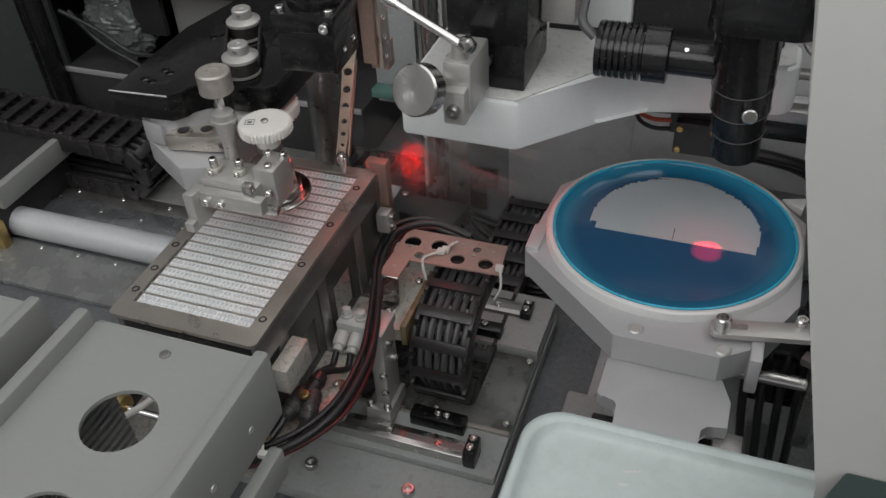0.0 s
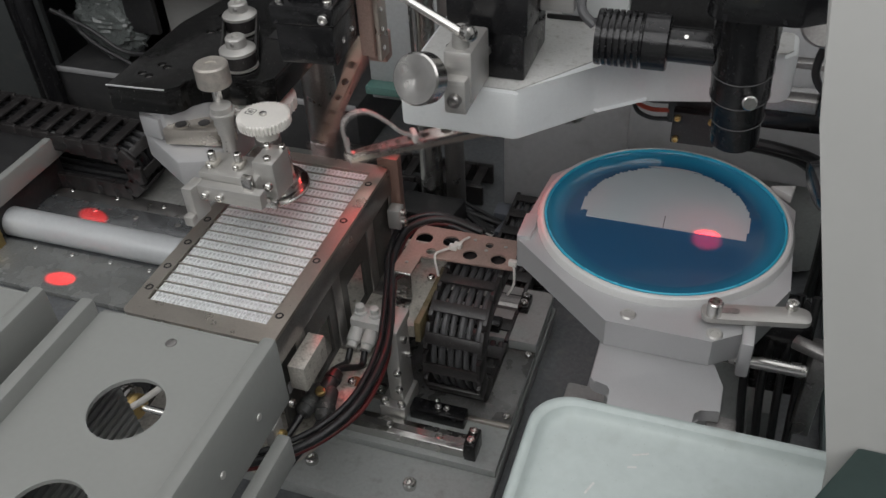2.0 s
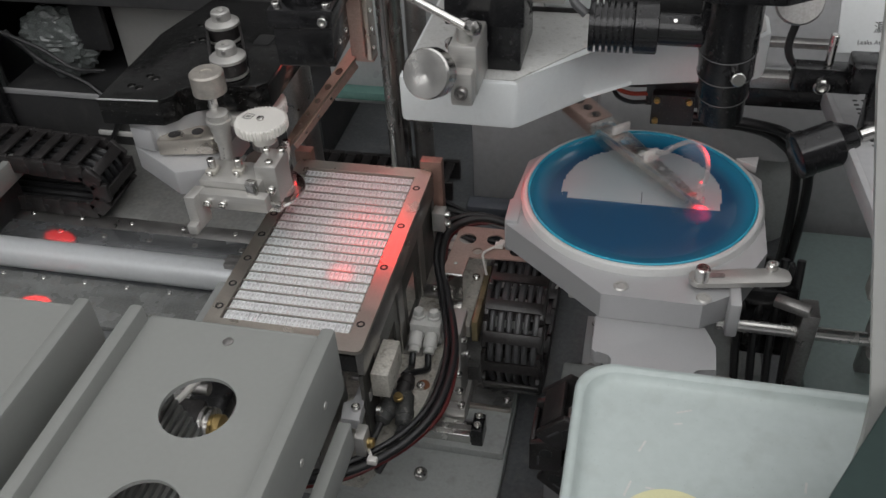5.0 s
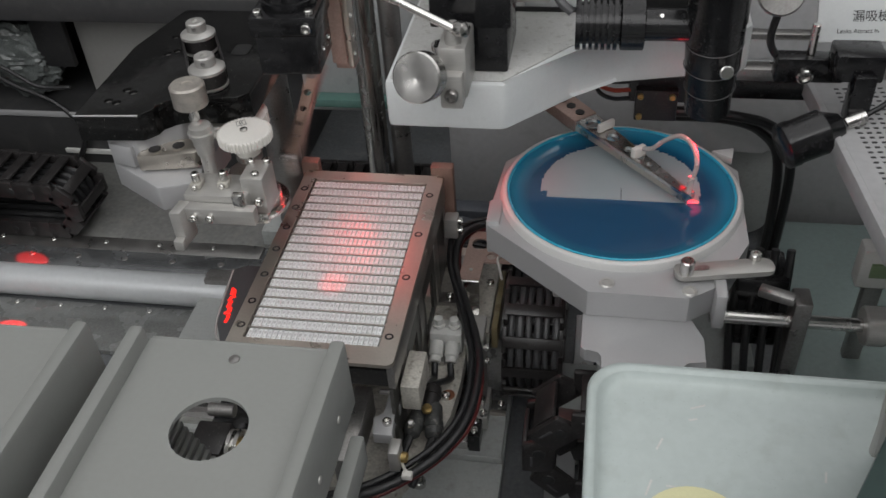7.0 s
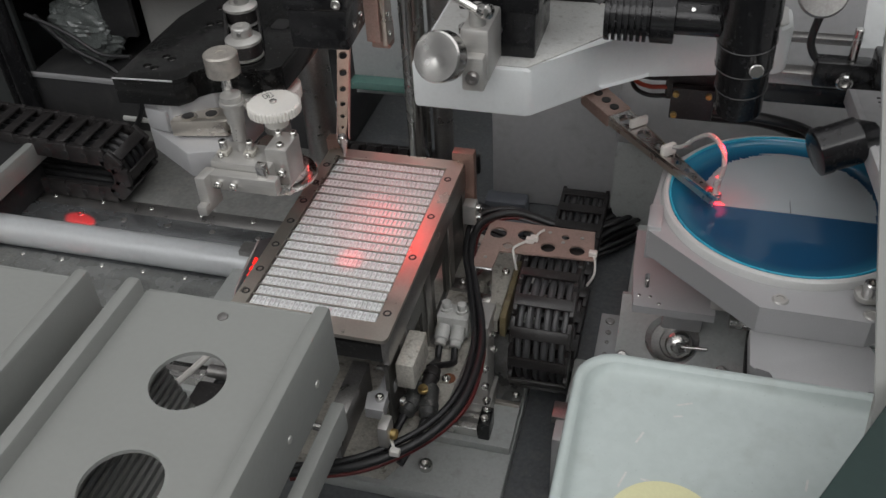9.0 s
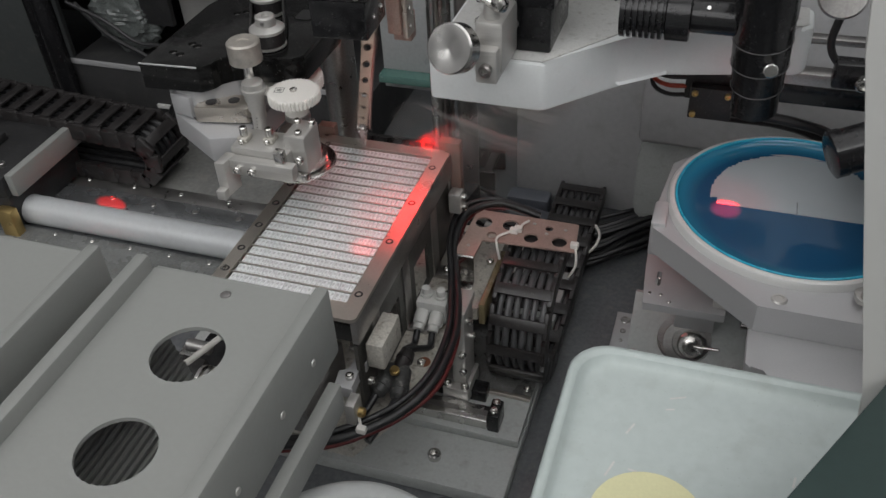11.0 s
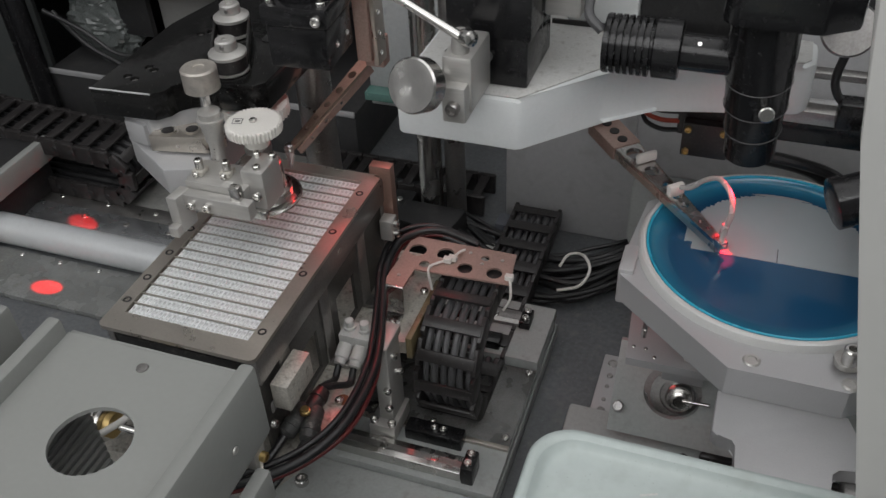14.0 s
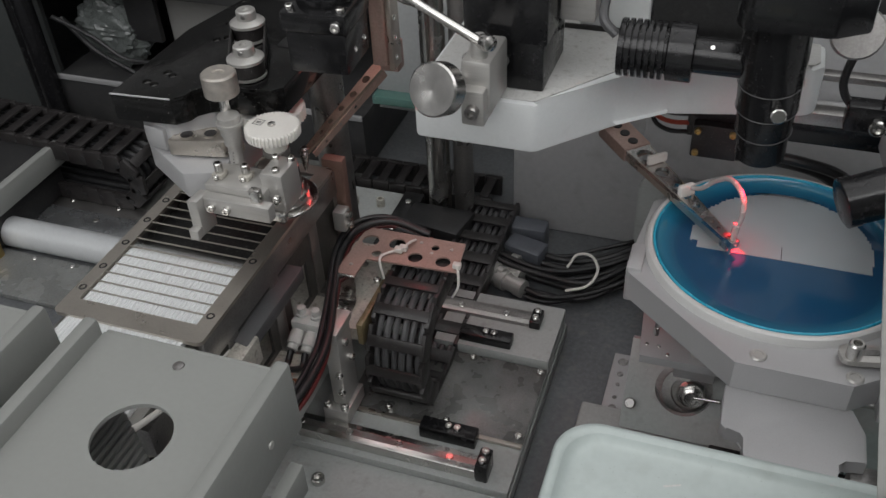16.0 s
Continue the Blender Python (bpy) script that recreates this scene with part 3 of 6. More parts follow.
for r in range(ROWS):
    for c in range(COLS):
        x, y = X0 + (c + 0.5) * CP, Y0 + (r + 0.5) * PITCH
        if r < 11:
            ob = new("led_package", LED)
            ob.parent, ob.location = lf, Vector((x, y, 0.0945)) - ORG[lf]
        else:
            one = led_mesh()
            bmesh.ops.translate(one, vec=Vector((x, y, 0.0945)) - ORG[lf], verts=one.verts)
            join(rest, one)
fp = new("led_stuff", led_data("led_stuff", rest))
fp.parent = lf
tagged(fp, kind="stuff")

# ---- bracket, cable carrier and hoses that ride with the stage ----
br = thing("cable_bracket", (-0.035, 0.06, 0.022), "bent brown sheet bracket with round holes", "bracket")
STAGE.append(br)
holes = [(-0.0659, 0.0530, 0.0060), (-0.0467, 0.0544, 0.0058), (-0.0567, 0.0405, 0.0034), (-0.0298, 0.0440, 0.0050), (-0.0199, 0.0572, 0.0028), (-0.0100, 0.0445, 0.0052)]
RIVETS = ((-0.0310, 0.0600), (-0.0205, 0.0510), (-0.0085, 0.0580), (-0.0690, 0.0255))
part("sheet", plate_with_holes([(-0.0763, 0.0150), (-0.0621, 0.0150), (-0.0612, 0.0338), (0.0022, 0.0368), (-0.0010, 0.0668), (-0.0700, 0.0668), (-0.0740, 0.0610)], holes, 0.0458, 0.0472), BRKM, br)
leg = [(0.0150, 0.0472), (0.0142, 0.0470), (0.0137, 0.0462), (0.0136, 0.0270), (0.0130, 0.0254), (0.0115, 0.0246), (-0.0030, 0.0244), (-0.0030, 0.0230), (0.0122, 0.0232), (0.0142, 0.0244), (0.0150, 0.0265), (0.0150, 0.0457)]
part("leg", prism(leg, -0.0762, -0.0622, 0.0002, m=Matrix(((0, 0, 1, 0), (1, 0, 0, 0), (0, 1, 0, 0), (0, 0, 0, 1)))), STEEL, br, "bright bent steel leg", 50)
for x, y in RIVETS:
    part("rivet", lathe([(0, 0.0013), (0.0004, 0.0012), (0.0006, 0.0006)], (x, y, 0.04725), (x, y, 1), 14), ALU, br)
for x in (-0.0722, -0.0662):
    screw(br, (x, 0.0035, 0.0246), 0.0025)
part("spacer", box((-0.0762, -0.0030, 0.0221), (-0.0622, 0.0130, 0.0229), 0.0002), ALU, br)


def cable_tie(x, y, z, tail, name="cable_tie"):
    t = thing(name, (x, y, z), "white nylon cable tie", "cable tie")
    part("head", box((x - 0.0028, y - 0.002, z), (x + 0.0028, y + 0.002, z + 0.004), 0.0006), NYLON, t)
    part("tail", hose([(x, y, z + 0.002), *tail], 0.0009, 8), NYLON, t)
    return t


STAGE.append(cable_tie(-0.0400, 0.0490, 0.0473, [(-0.0375, 0.055, 0.0500), (-0.0350, 0.0600, 0.0490)]))
STAGE.append(cable_tie(0.0010, 0.0410, 0.0473, [(0.0030, 0.0370, 0.0460), (0.0032, 0.0350, 0.036), (-0.001, 0.0345, 0.026)]))
STAGE.append(cable_tie(-0.0425, 0.0465, 0.0473, [(-0.0480, 0.0420, 0.0490), (-0.0520, 0.0370, 0.0485), (-0.0510, 0.0325, 0.0460), (-0.0490, 0.0320, 0.034)]))


def carrier(name, path, width_x, side, label, cables, material):
    """A cable carrier: links along a path of (y, z) pairs in a plane of constant x, with cables inside."""
    x0, x1 = width_x
    t = thing(name, ((x0 + x1) / 2, path[0][0], path[0][1]), label, "cable carrier")
    h = 0.0085
    for (ya, za), (yb, zb) in zip(path, path[1:]):
        a, b = Vector((0, ya, za)), Vector((0, yb, zb))
        way = (b - a).normalized()
        out = Vector((0, way.z, -way.y)) * side
        m = Matrix(((1, 0, 0, 0), (0, way.y, out.y, (ya + yb) / 2), (0, way.z, out.z, (za + zb) / 2), (0, 0, 0, 1)))
        n = (b - a).length / 2
        for xa in (x0, x1 - 0.003):
            out2 = [(-n * 1.12, -h * 0.8), (n * 0.8, -h * 0.8), (n * 1.12, 0), (n * 0.8, h), (-n * 1.12, h)]
            one = prism(out2, xa, xa + 0.003, 0.0005)
            bmesh.ops.transform(one, matrix=m @ Matrix(((0, 0, 1, 0), (1, 0, 0, 0), (0, 1, 0, 0), (0, 0, 0, 1))), verts=one.verts)
            link = part("link_plate", one, material, t)
        part("crossbar", box((x0 + 0.001, -n * 0.42, h * 0.86), (x1 - 0.001, n * 0.42, h * 1.12), 0.0005, m), material, link)
        part("crossbar", box((x0 + 0.001, -n * 0.42, -h * 0.86), (x1 - 0.001, n * 0.42, -h * 0.66), 0.0004, m), material, link)
    for i in range(cables):
        x = x0 + 0.0055 + (x1 - x0 - 0.011) * i / max(cables - 1, 1)
        rr = random.Random(i)
        pts = [(x + rr.uniform(-0.0006, 0.0006), y, z) for y, z in path]
        part("cable", hose(pts, 0.0021 + 0.0005 * (i % 2), 8, steps=5), GREYCAB, t)
    return t


R, CY, CZ = 0.039, 0.022, -0.003
bend = [(0.060, 0.0340)] + [(CY + 0.004 - R * math.sin(radians(w)), CZ - 0.002 + R * math.cos(radians(w))) for w in range(-10, 181, 27)] + [(0.05, -0.0395), (0.078, -0.039), (0.105, -0.039), (0.132, -0.038), (0.158, -0.036), (0.182, -0.036), (0.206, -0.036), (0.226, -0.036)]
STAGE.append(carrier("cable_carrier", bend, (-0.0445, -0.0045), 1, "black nylon cable carrier bent upright, full of dark cables", 6, BLACKPL))

# ---- valves, connectors and the hose bundle on the stage ----
vb = thing("valve_block", (-0.080, -0.026, 0.022), "pale grey pneumatic valve block with two hose fittings", "valve block")
STAGE.append(vb)
part("body", box((-0.0885, -0.030, 0.0222), (-0.068, -0.016, 0.040), 0.0012), GREYPL, vb)
for x in (-0.0835, -0.0735):
    part("push_fitting", lathe([(0, 0.0042), (0.002, 0.0046), (0.009, 0.0046), (0.010, 0.0036), (0.013, 0.0036), (0.0135, 0.003)], (x, -0.030, 0.033), (x, -0.045, 0.026), 24), GREYPL, vb, "grey push-in fitting")
    part("button", lathe([(0, 0.0042), (0.002, 0.0042), (0.0022, 0.003), (0.006, 0.003), (0.0065, 0.0026)], (x, -0.022, 0.040), (x, -0.022, 0.05), 20), GREYPL, vb, "round release button")
for x in (-0.0835, -0.0735):
    part("hose", hose([(x, -0.043, 0.027), (x + 0.001, -0.052, 0.024), (x * 0.5 - 0.040, -0.062, 0.031), (-0.082, -0.070, 0.036)], 0.0021), RUBBER, vb, "black air hose")

pc = thing("plug_connectors", (-0.082, -0.085, 0.022), "pair of grimy black round plug connectors", "connector")
STAGE.append(pc)
PLUGB = mat("grimy_black_plug", (0.045, 0.046, 0.045), 0.46, 0.1, 0.5, 90, 0.1, 0.7, specks=0.5)
part("tail_boot", lathe([(0, 0.0030), (0.001, 0.0044), (0.004, 0.0050), (0.005, 0.0054), (0.007, 0.0054), (0.0072, 0.0048), (0.016, 0.0050)], (-0.0775, -0.0735, 0.0400), (-0.0790, -0.0920, 0.0375), 26), BLACKPL, pc, "black round cable boot")
for dx in (-0.0055, 0.0050):
    a = Vector((-0.0790 + dx * 0.6, -0.0860, 0.0385))
    b = Vector((-0.0797 + dx * 1.25, -0.1053, 0.0340))
    part("plug", lathe([(0, 0.0036), (0.002, 0.0050), (0.012, 0.0053), (0.0122, 0.0058), (0.0155, 0.0058), (0.0157, 0.0053), (0.020, 0.0050), (0.022, 0.0032)], a, b, 26), PLUGB, pc)
    part("cable", hose([b, b + Vector((-0.003, -0.012, -0.004)), b + Vector((-0.008, -0.030, -0.008))], 0.0024), RUBBER, pc)
part("clip", lathe([(0, 0.0030), (0.002, 0.0030), (0.0022, 0.0024), (0.0035, 0.0022)], (-0.0785, -0.0945, 0.0428), (-0.0785, -0.0945, 1), 20), BRASS, pc, "small brass screw")

hb = thing("hose_bundle", (-0.068, -0.03, 0.022), "thick bundle of black cables curving down from the bracket", "cable bundle")
STAGE.append(hb)
bundle = [(-0.030, 0.074, 0.044), (-0.060, 0.074, 0.050), (-0.0795, 0.060, 0.048), (-0.0795, 0.030, 0.046), (-0.0700, -0.002, 0.045), (-0.0595, -0.032, 0.045), (-0.0520, -0.060, 0.045), (-0.0535, -0.094, 0.043), (-0.0650, -0.118, 0.040), (-0.0825, -0.136, 0.037), (-0.1050, -0.149, 0.034), (-0.14, -0.158, 0.030)]
# third cable is coloured red for the red light reflected on the bundle
for k, (dx, dy, dz, r) in enumerate(((0, 0, 0, 0.0027), (-0.0047, 0.002, 0.0014, 0.0019), (0.0010, 0.0005, -0.0048, 0.0016), (-0.0036, 0.000, -0.0040, 0.0014))):
    part("cable", hose([(x + dx + 0.0008 * math.sin(i * 1.7 + k), y + dy, z + dz) for i, (x, y, z) in enumerate(bundle)], r, 12), (RUBBER, RUBBER, mat("red_reflection_sheath", (0.10, 0.012, 0.012), 0.4, 0, 0.1, 90, 0.05), GREYCAB)[k], hb)
STAGE.append(cable_tie(-0.0815, -0.1400, 0.0405, [(-0.0850, -0.1340, 0.0430), (-0.0885, -0.1290, 0.0430), (-0.0900, -0.1250, 0.041)]))
bo = solo("varnished_board", box((-0.0515, -0.012, 0.0125), (-0.0475, 0.046, 0.030), 0.0004, Matrix.Translation((0, 0, 0))), AMBER, "brown varnished strip beside the carriage", "strip")
STAGE.append(bo)

# ---- wafer table ----
WX, WY, WZ = 0.110, 0.0205, 0.121
wt = thing("wafer_table", (WX, WY, 0.06), "white round wafer table with an angular aluminium yoke", "wafer table")
WAFER.append(wt)
part("ring", lathe([(0, 0.066), (0, 0.0715), (0.019, 0.0715), (0.0215, 0.0702), (0.0222, 0.0690), (0.0222, 0.0676), (0.0195, 0.0668), (0.012, 0.0660)], (WX, WY, WZ - 0.0195), (WX, WY, 1), 96), RINGM, wt, "white outer ring", 30)
yoke = [(0.0335, -0.006), (0.0350, -0.0170), (0.0940, -0.0680), (0.1465, -0.0685), (0.160, -0.0590), (0.1685, -0.046), (0.181, -0.020), (0.181, 0.050), (0.16, 0.075), (0.06, 0.075), (0.0385, 0.050)]
part("yoke", plate_with_holes(yoke, [(WX, WY, 0.0685)], 0.102, 0.1190, None, 64), ALUP, wt, "angular aluminium yoke")
part("left_lug", box((0.0335, -0.016, 0.098), (0.0415, 0.006, 0.1215), 0.0012), ALUP, wt)
part("lower_ring", lathe([(0, 0.030), (0, 0.0585), (0.012, 0.0585), (0.012, 0.030)], (WX, WY, 0.0905), (WX, WY, 1), 64), ALUP, wt)
part("apron", prism([(0.092, -0.0665), (0.092, -0.092), (0.0945, -0.0945), (0.1015, -0.0945), (0.1035, -0.0975), (0.1035, -0.125), (0.143, -0.125), (0.143, -0.101), (0.146, -0.0975), (0.1555, -0.0975), (0.1555, -0.080), (0.1500, -0.0665)], 0.094, 0.1018, 0.0008), ALUP, wt, "smooth aluminium apron plate")
part("underbody", box((0.074, -0.030, 0.078), (0.150, 0.070, 0.0995), 0.001), ALU, wt)
screw(wt, (0.104, -0.0605, 0.1191), 0.0042, h=0.001, material=ALU)
screw(wt, (0.147, -0.0630, 0.1191), 0.0042, h=0.001, material=ALU)
part("clip_arm", prism(rrect(0.1395, -0.058, 0.192, -0.0465, 0.004), 0.1215, 0.1245, 0.0005, m=Matrix.Translation((0.145, -0.055, 0)) @ pose(0, 0, 0, 0, 0, 11) @ Matrix.Translation((-0.145, 0.055, 0))), ALU, wt, "bright clip arm")
part("clip_slot", prism(rrect(0.1475, -0.0535, 0.158, -0.0500, 0.0017), 0.1246, 0.1250, 0, m=Matrix.Translation((0.145, -0.055, 0)) @ pose(0, 0, 0, 0, 0, 11) @ Matrix.Translation((-0.145, 0.055, 0))), DSTEEL, wt, "dark slot")
screw(wt, (0.1450, -0.0545, 0.1246), 0.0038, h=0.0085)
screw(wt, (0.1815, -0.0395, 0.1246), 0.0032)
part("clip_knuckle", box((0.160, -0.068, 0.098), (0.166, -0.050, 0.121), 0.001), ALUP, wt)
part("toggle", box((0.186, -0.050, 0.105), (0.205, -0.043, 0.110), 0.001, Matrix.Translation((0.19, -0.045, 0)) @ pose(0, 0, 0, 0, 0, -22) @ Matrix.Translation((-0.19, 0.045, 0))), DSTEEL, wt, "small dark toggle")
part("notch_tab", prism([(0.166, 0.066), (0.178, 0.058), (0.180, 0.070)], 0.118, 0.123, 0.0004), RINGM, wt)

wf = thing("blue_film", (WX, WY, 0.117), "glossy blue dicing film stretched in the white ring", "dicing film")
WAFER.append(wf)
part("film", lathe([(0, 0.0652), (0.0009, 0.0652)], (WX, WY, 0.1180), (WX, WY, 1), 96), FILM, wf)
part("film_slope", lathe([(0.0044, 0.0664), (0.0034, 0.0656), (0.0022, 0.0642), (0.0012, 0.0620), (0.0005, 0.0592), (0.0001, 0.0556)], (WX, WY, 0.1189), (WX, WY, 1), 96, caps=False), FILM, wf, "paler film sloping up to the ring", 60)
part("film_edge", lathe([(0, 0.0670), (0.0012, 0.0672), (0.0016, 0.0666), (0.0012, 0.0660), (0, 0.0660)], (WX, WY, 0.1228), (WX, WY, 1), 96, caps=False), CYAN, wf, "bright cyan rim of the film")

wa = thing("wafer_half", (WX, 0.035, 0.1192), "part-used silvery wafer with jagged sawn edges", "wafer")
WAFER.append(wa)
rw = random.Random(3)
pts = []
step = 0.0011
CUT = 0.0145
for i in range(61):
    w = radians(-14 + 208 * i / 60)
    x, y = WX + 0.0475 * math.cos(w), 0.0280 + 0.0462 * math.sin(w)
    x, y = round(x / step) * step, round(y / step) * step
    if y < CUT:
        continue
    if pts and pts[-1][0] != x and pts[-1][1] != y:
        pts.append((pts[-1][0], y))
    if not pts or pts[-1] != (x, y):
        pts.append((x, y))
pts = pts + [(pts[-1][0], CUT + 0.006), (pts[-1][0] + 0.003, CUT + 0.006), (pts[-1][0] + 0.003, CUT)] + [(pts[0][0], CUT)]
clean = []
for p in pts:
    if not clean or (Vector(p) - Vector(clean[-1])).length > 1e-5:
        clean.append(p)
part("die_sheet", prism(clean, 0.1190, 0.1193, 0), WAFERM, wa)
part("crack", box((0.1106, CUT, 0.1194), (0.1110, CUT + 0.0115, 0.11945), 0), INK, wa, "dark missing line of dies")

# plate, bearing and slide under the wafer table
ws = thing("wafer_slide", (0.14, -0.02, Z0), "aluminium wafer slide with a bearing in its end plate", "slide")
part("end_plate", plate_with_holes([(0.0855, -0.028), (0.172, -0.028), (0.172, 0.030), (0.0855, 0.030)], [(0.120, 0.004, 0.017)], 0, 0.006, Matrix.Translation((0, -0.0, 0.012)) @ Matrix.Translation((0, 0.006, 0.0)) @ pose(0, 0, 0, 62)), CAST, ws, "painted bearing plate")
part("bearing_ring", lathe([(0, 0.0165), (0.004, 0.0165), (0.0045, 0.011), (0.002, 0.0105), (0.002, 0.004)], (0.1235, 0.012, 0.008), (0.1235, -0.0025, 0.0165), 40), DSTEEL, ws, "dark bearing")
part("bearing_hub", lathe([(0, 0.0085), (0.006, 0.0085), (0.007, 0.0075), (0.007, 0.005), (0.011, 0.005), (0.0115, 0.0035), (0.014, 0.0035)], (0.1245, 0.009, 0.010), (0.1245, -0.007, 0.0195), 32), STEEL, ws, "steel hub")
part("pin", cyl((0.126, -0.002, 0.018), (0.142, -0.003, 0.020), 0.0011), STEEL, ws)
part("lower_body", box((0.0865, 0.012, Z0 + 0.0003), (0.19, 0.16, -0.012), 0.002), CAST, ws, "grey slide casting")
part("front_step", box((0.058, -0.045, Z0 + 0.0003), (0.175, 0.011, -0.020), 0.002), CAST, ws, "grey casting step")
part("ledge", box((0.052, -0.050, -0.0198), (0.175, -0.036, -0.0135), 0.0006), DSTEEL, ws, "oiled steel ledge")
for x, y, z in ((0.090, -0.006, 0.006), (0.152, -0.006, 0.006), (0.090, 0.012, 0.022)):
    screw(ws, (x, y, z), 0.0034, (0, -0.7, 0.7), material=DSTEEL)
part("wing_plate", plate_with_holes([(0.0937, -0.0345), (0.1395, -0.0340), (0.1395, 0.036), (0.0895, 0.036), (0.0907, 0.0)], [rrect(0.0983, -0.0178, 0.1013, -0.0045, 0.0014)], 0.0722, 0.0775), ALUP, ws, "slotted aluminium wing plate")
part("slot_pin", cyl((0.1003, -0.0120, 0.0690), (0.1003, -0.0120, 0.0790), 0.0009), STEEL, ws)
part("wing_post", box((0.112, 0.000, 0.0300), (0.136, 0.028, 0.0721), 0.001), ALUP, ws)
for x, y in ((0.0963, -0.0251), (0.1027, -0.0252), (0.1081, -0.0304)):
    screw(ws, (x, y, 0.0775), 0.0011, h=0.0004)
part("strip", box((0.0700, 0.0150, Z0 + 0.0003), (0.0840, 0.0700, -0.0300), 0.0008), ALUP, ws, "pale drilled strip")
for y, r in ((0.062, 0.0036), (0.050, 0.0022), (0.040, 0.0015), (0.028, 0.0015), (0.019, 0.0026)):
    screw(ws, (0.0770, y, -0.0300), r, h=0.0010, material=DSTEEL)
part("grease_nipple", lathe([(0, 0.0040), (0.003, 0.0040), (0.0032, 0.0030), (0.007, 0.0030), (0.008, 0.0020)], (0.1025, 0.0100, 0.0010), (0.1025, -0.0040, 0.0110), 22), DSTEEL, ws, "stubby steel nipple")

sc = thing("second_carrier", (0.085, -0.09, Z0), "black cable carrier curling beside the tray", "cable carrier")
run = [(0.150, 0.0, 0), (0.127, 0.0015, 4)] + [(0.100 - 0.0290 * math.sin(radians(w)), -0.0290 + 0.0290 * math.cos(radians(w)), -w) for w in (0, 45, 90, 135, 180)] + [(0.123, -0.058, 180), (0.146, -0.058, 180)]
for x, z, w in run:
    m = Matrix.Translation((x + 0.002, -0.100, z + 0.066)) @ Matrix.Rotation(radians(w), 4, "Y")
    for y in (-0.017, 0.013):
        one = prism([(-0.0125, -0.0090), (0.0100, -0.0090), (0.0128, 0.0), (0.0100, 0.0095), (-0.0125, 0.0095)], y, y + 0.004, 0.0012)
        bmesh.ops.transform(one, matrix=m @ Matrix(((1, 0, 0, 0), (0, 0, 1, 0), (0, 1, 0, 0), (0, 0, 0, 1))), verts=one.verts)
        link = part("side_plate", one, BLACKPL, sc)
    part("crossbar", box((-0.0080, -0.0128, 0.0070), (0.0070, 0.0128, 0.0098), 0.0008, m), BLACKPL, link)
    part("hinge_pin", cyl(m @ Vector((0.004, -0.0176, 0.0)), m @ Vector((0.004, -0.0169, 0.0)), 0.0036, 16), BLACKG, link)
    part("mould_mark", box((-0.007, -0.0174, 0.0035), (0.001, -0.0169, 0.0048), 0, m), GREYCAB, link)
part("mount", box((0.150, -0.108, 0.070), (0.164, -0.092, 0.0938), 0.001), DSTEEL, sc, "steel mount under the table")
WAFER.append(sc)
jb = solo("junction_box", box((0.056, -0.075, Z0 + 0.0003), (0.075, -0.058, -0.005), 0.001), ALUP, "small pale junction box on the bed", "box")

# ---- swinging pick arm ----
PX, PY = 0.0285, 0.1237
TIP = (0.130, 0.011)
AL = math.hypot(TIP[0] - PX, TIP[1] - PY)
pa = thing("pick_arm", (PX, PY, 0.150), "slim drilled steel pick arm with a clear air hose", "pick arm")
HOME = math.degrees(math.atan2(TIP[1] - PY, TIP[0] - PX))
am = Matrix.Translation((PX, PY, 0)) @ pose(0, 0, 0, 0, 0, HOME)


def on_arm(bm):
    bmesh.ops.transform(bm, matrix=am, verts=bm.verts)
    return bm


tilt = Matrix.Translation((AL, 0, 0.1235)) @ pose(0, 0, 0, 0, 4, 0) @ Matrix.Translation((-AL, 0, 0))
part("blade", on_arm(plate_with_holes([(0.055, -0.0085), (AL + 0.002, -0.0022), (AL + 0.004, 0.0), (AL + 0.002, 0.0022), (0.055, 0.0085)], [(0.068, 0.0, 0.0052), (0.086, 0.0, 0.0042), (0.101, 0.0, 0.0030), (0.1105, 0.0, 0.0026), (0.119, 0.0, 0.0022), (0.127, 0.0, 0.0018), (0.134, 0, 0.0014), (0.140, 0, 0.0011)], 0.0035, 0.0060, tilt, 20)), STEEL, pa, "tapered drilled steel blade")
for k in (-1, 1):
    part("flange", on_arm(prism([(0.055, k * 0.0085), (AL, k * 0.0022), (AL, k * 0.0014), (0.055, k * 0.0075)], -0.0005, 0.0060, 0, m=tilt)), PLATEM, pa, "side flange")
part("root_block", on_arm(box((0.030, -0.0092, -0.002), (0.060, 0.0092, 0.0068), 0.001, tilt)), BRKM, pa, "brown root block")
for u in (0.036, 0.045, 0.054):
    part("root_screw", on_arm(lathe([(0, 0.0030), (0.0006, 0.0030), (0.0007, 0.0016)], tilt @ Vector((u, 0, 0.0068)), tilt @ Vector((u, 0, 1)), 20)), BLACKPL, pa, "dark sunk screw")
part("root_plate", on_arm(plate_with_holes(rrect(-0.012, -0.013, 0.034, 0.013, 0.006), [(0.022, 0.006, 0.002), (0.022, -0.006, 0.002)], 0.0050, 0.0130, tilt)), BRKM, pa)
part("pivot_shaft", cyl((PX, PY, 0.128), (PX, PY, 0.178), 0.011), STEEL, pa, "steel pivot shaft")
part("nozzle_block", on_arm(box((AL - 0.003, -0.0026, 0.1265), (AL + 0.0035, 0.0026, 0.1310), 0.0005)), STEEL, pa)
part("nozzle", on_arm(lathe([(0, 0.0006), (0.002, 0.0009), (0.0055, 0.0016), (0.006, 0.0016)], (AL, 0, 0.1206), (AL, 0, 0.2), 16)), STEEL, pa, "fine steel pick nozzle")
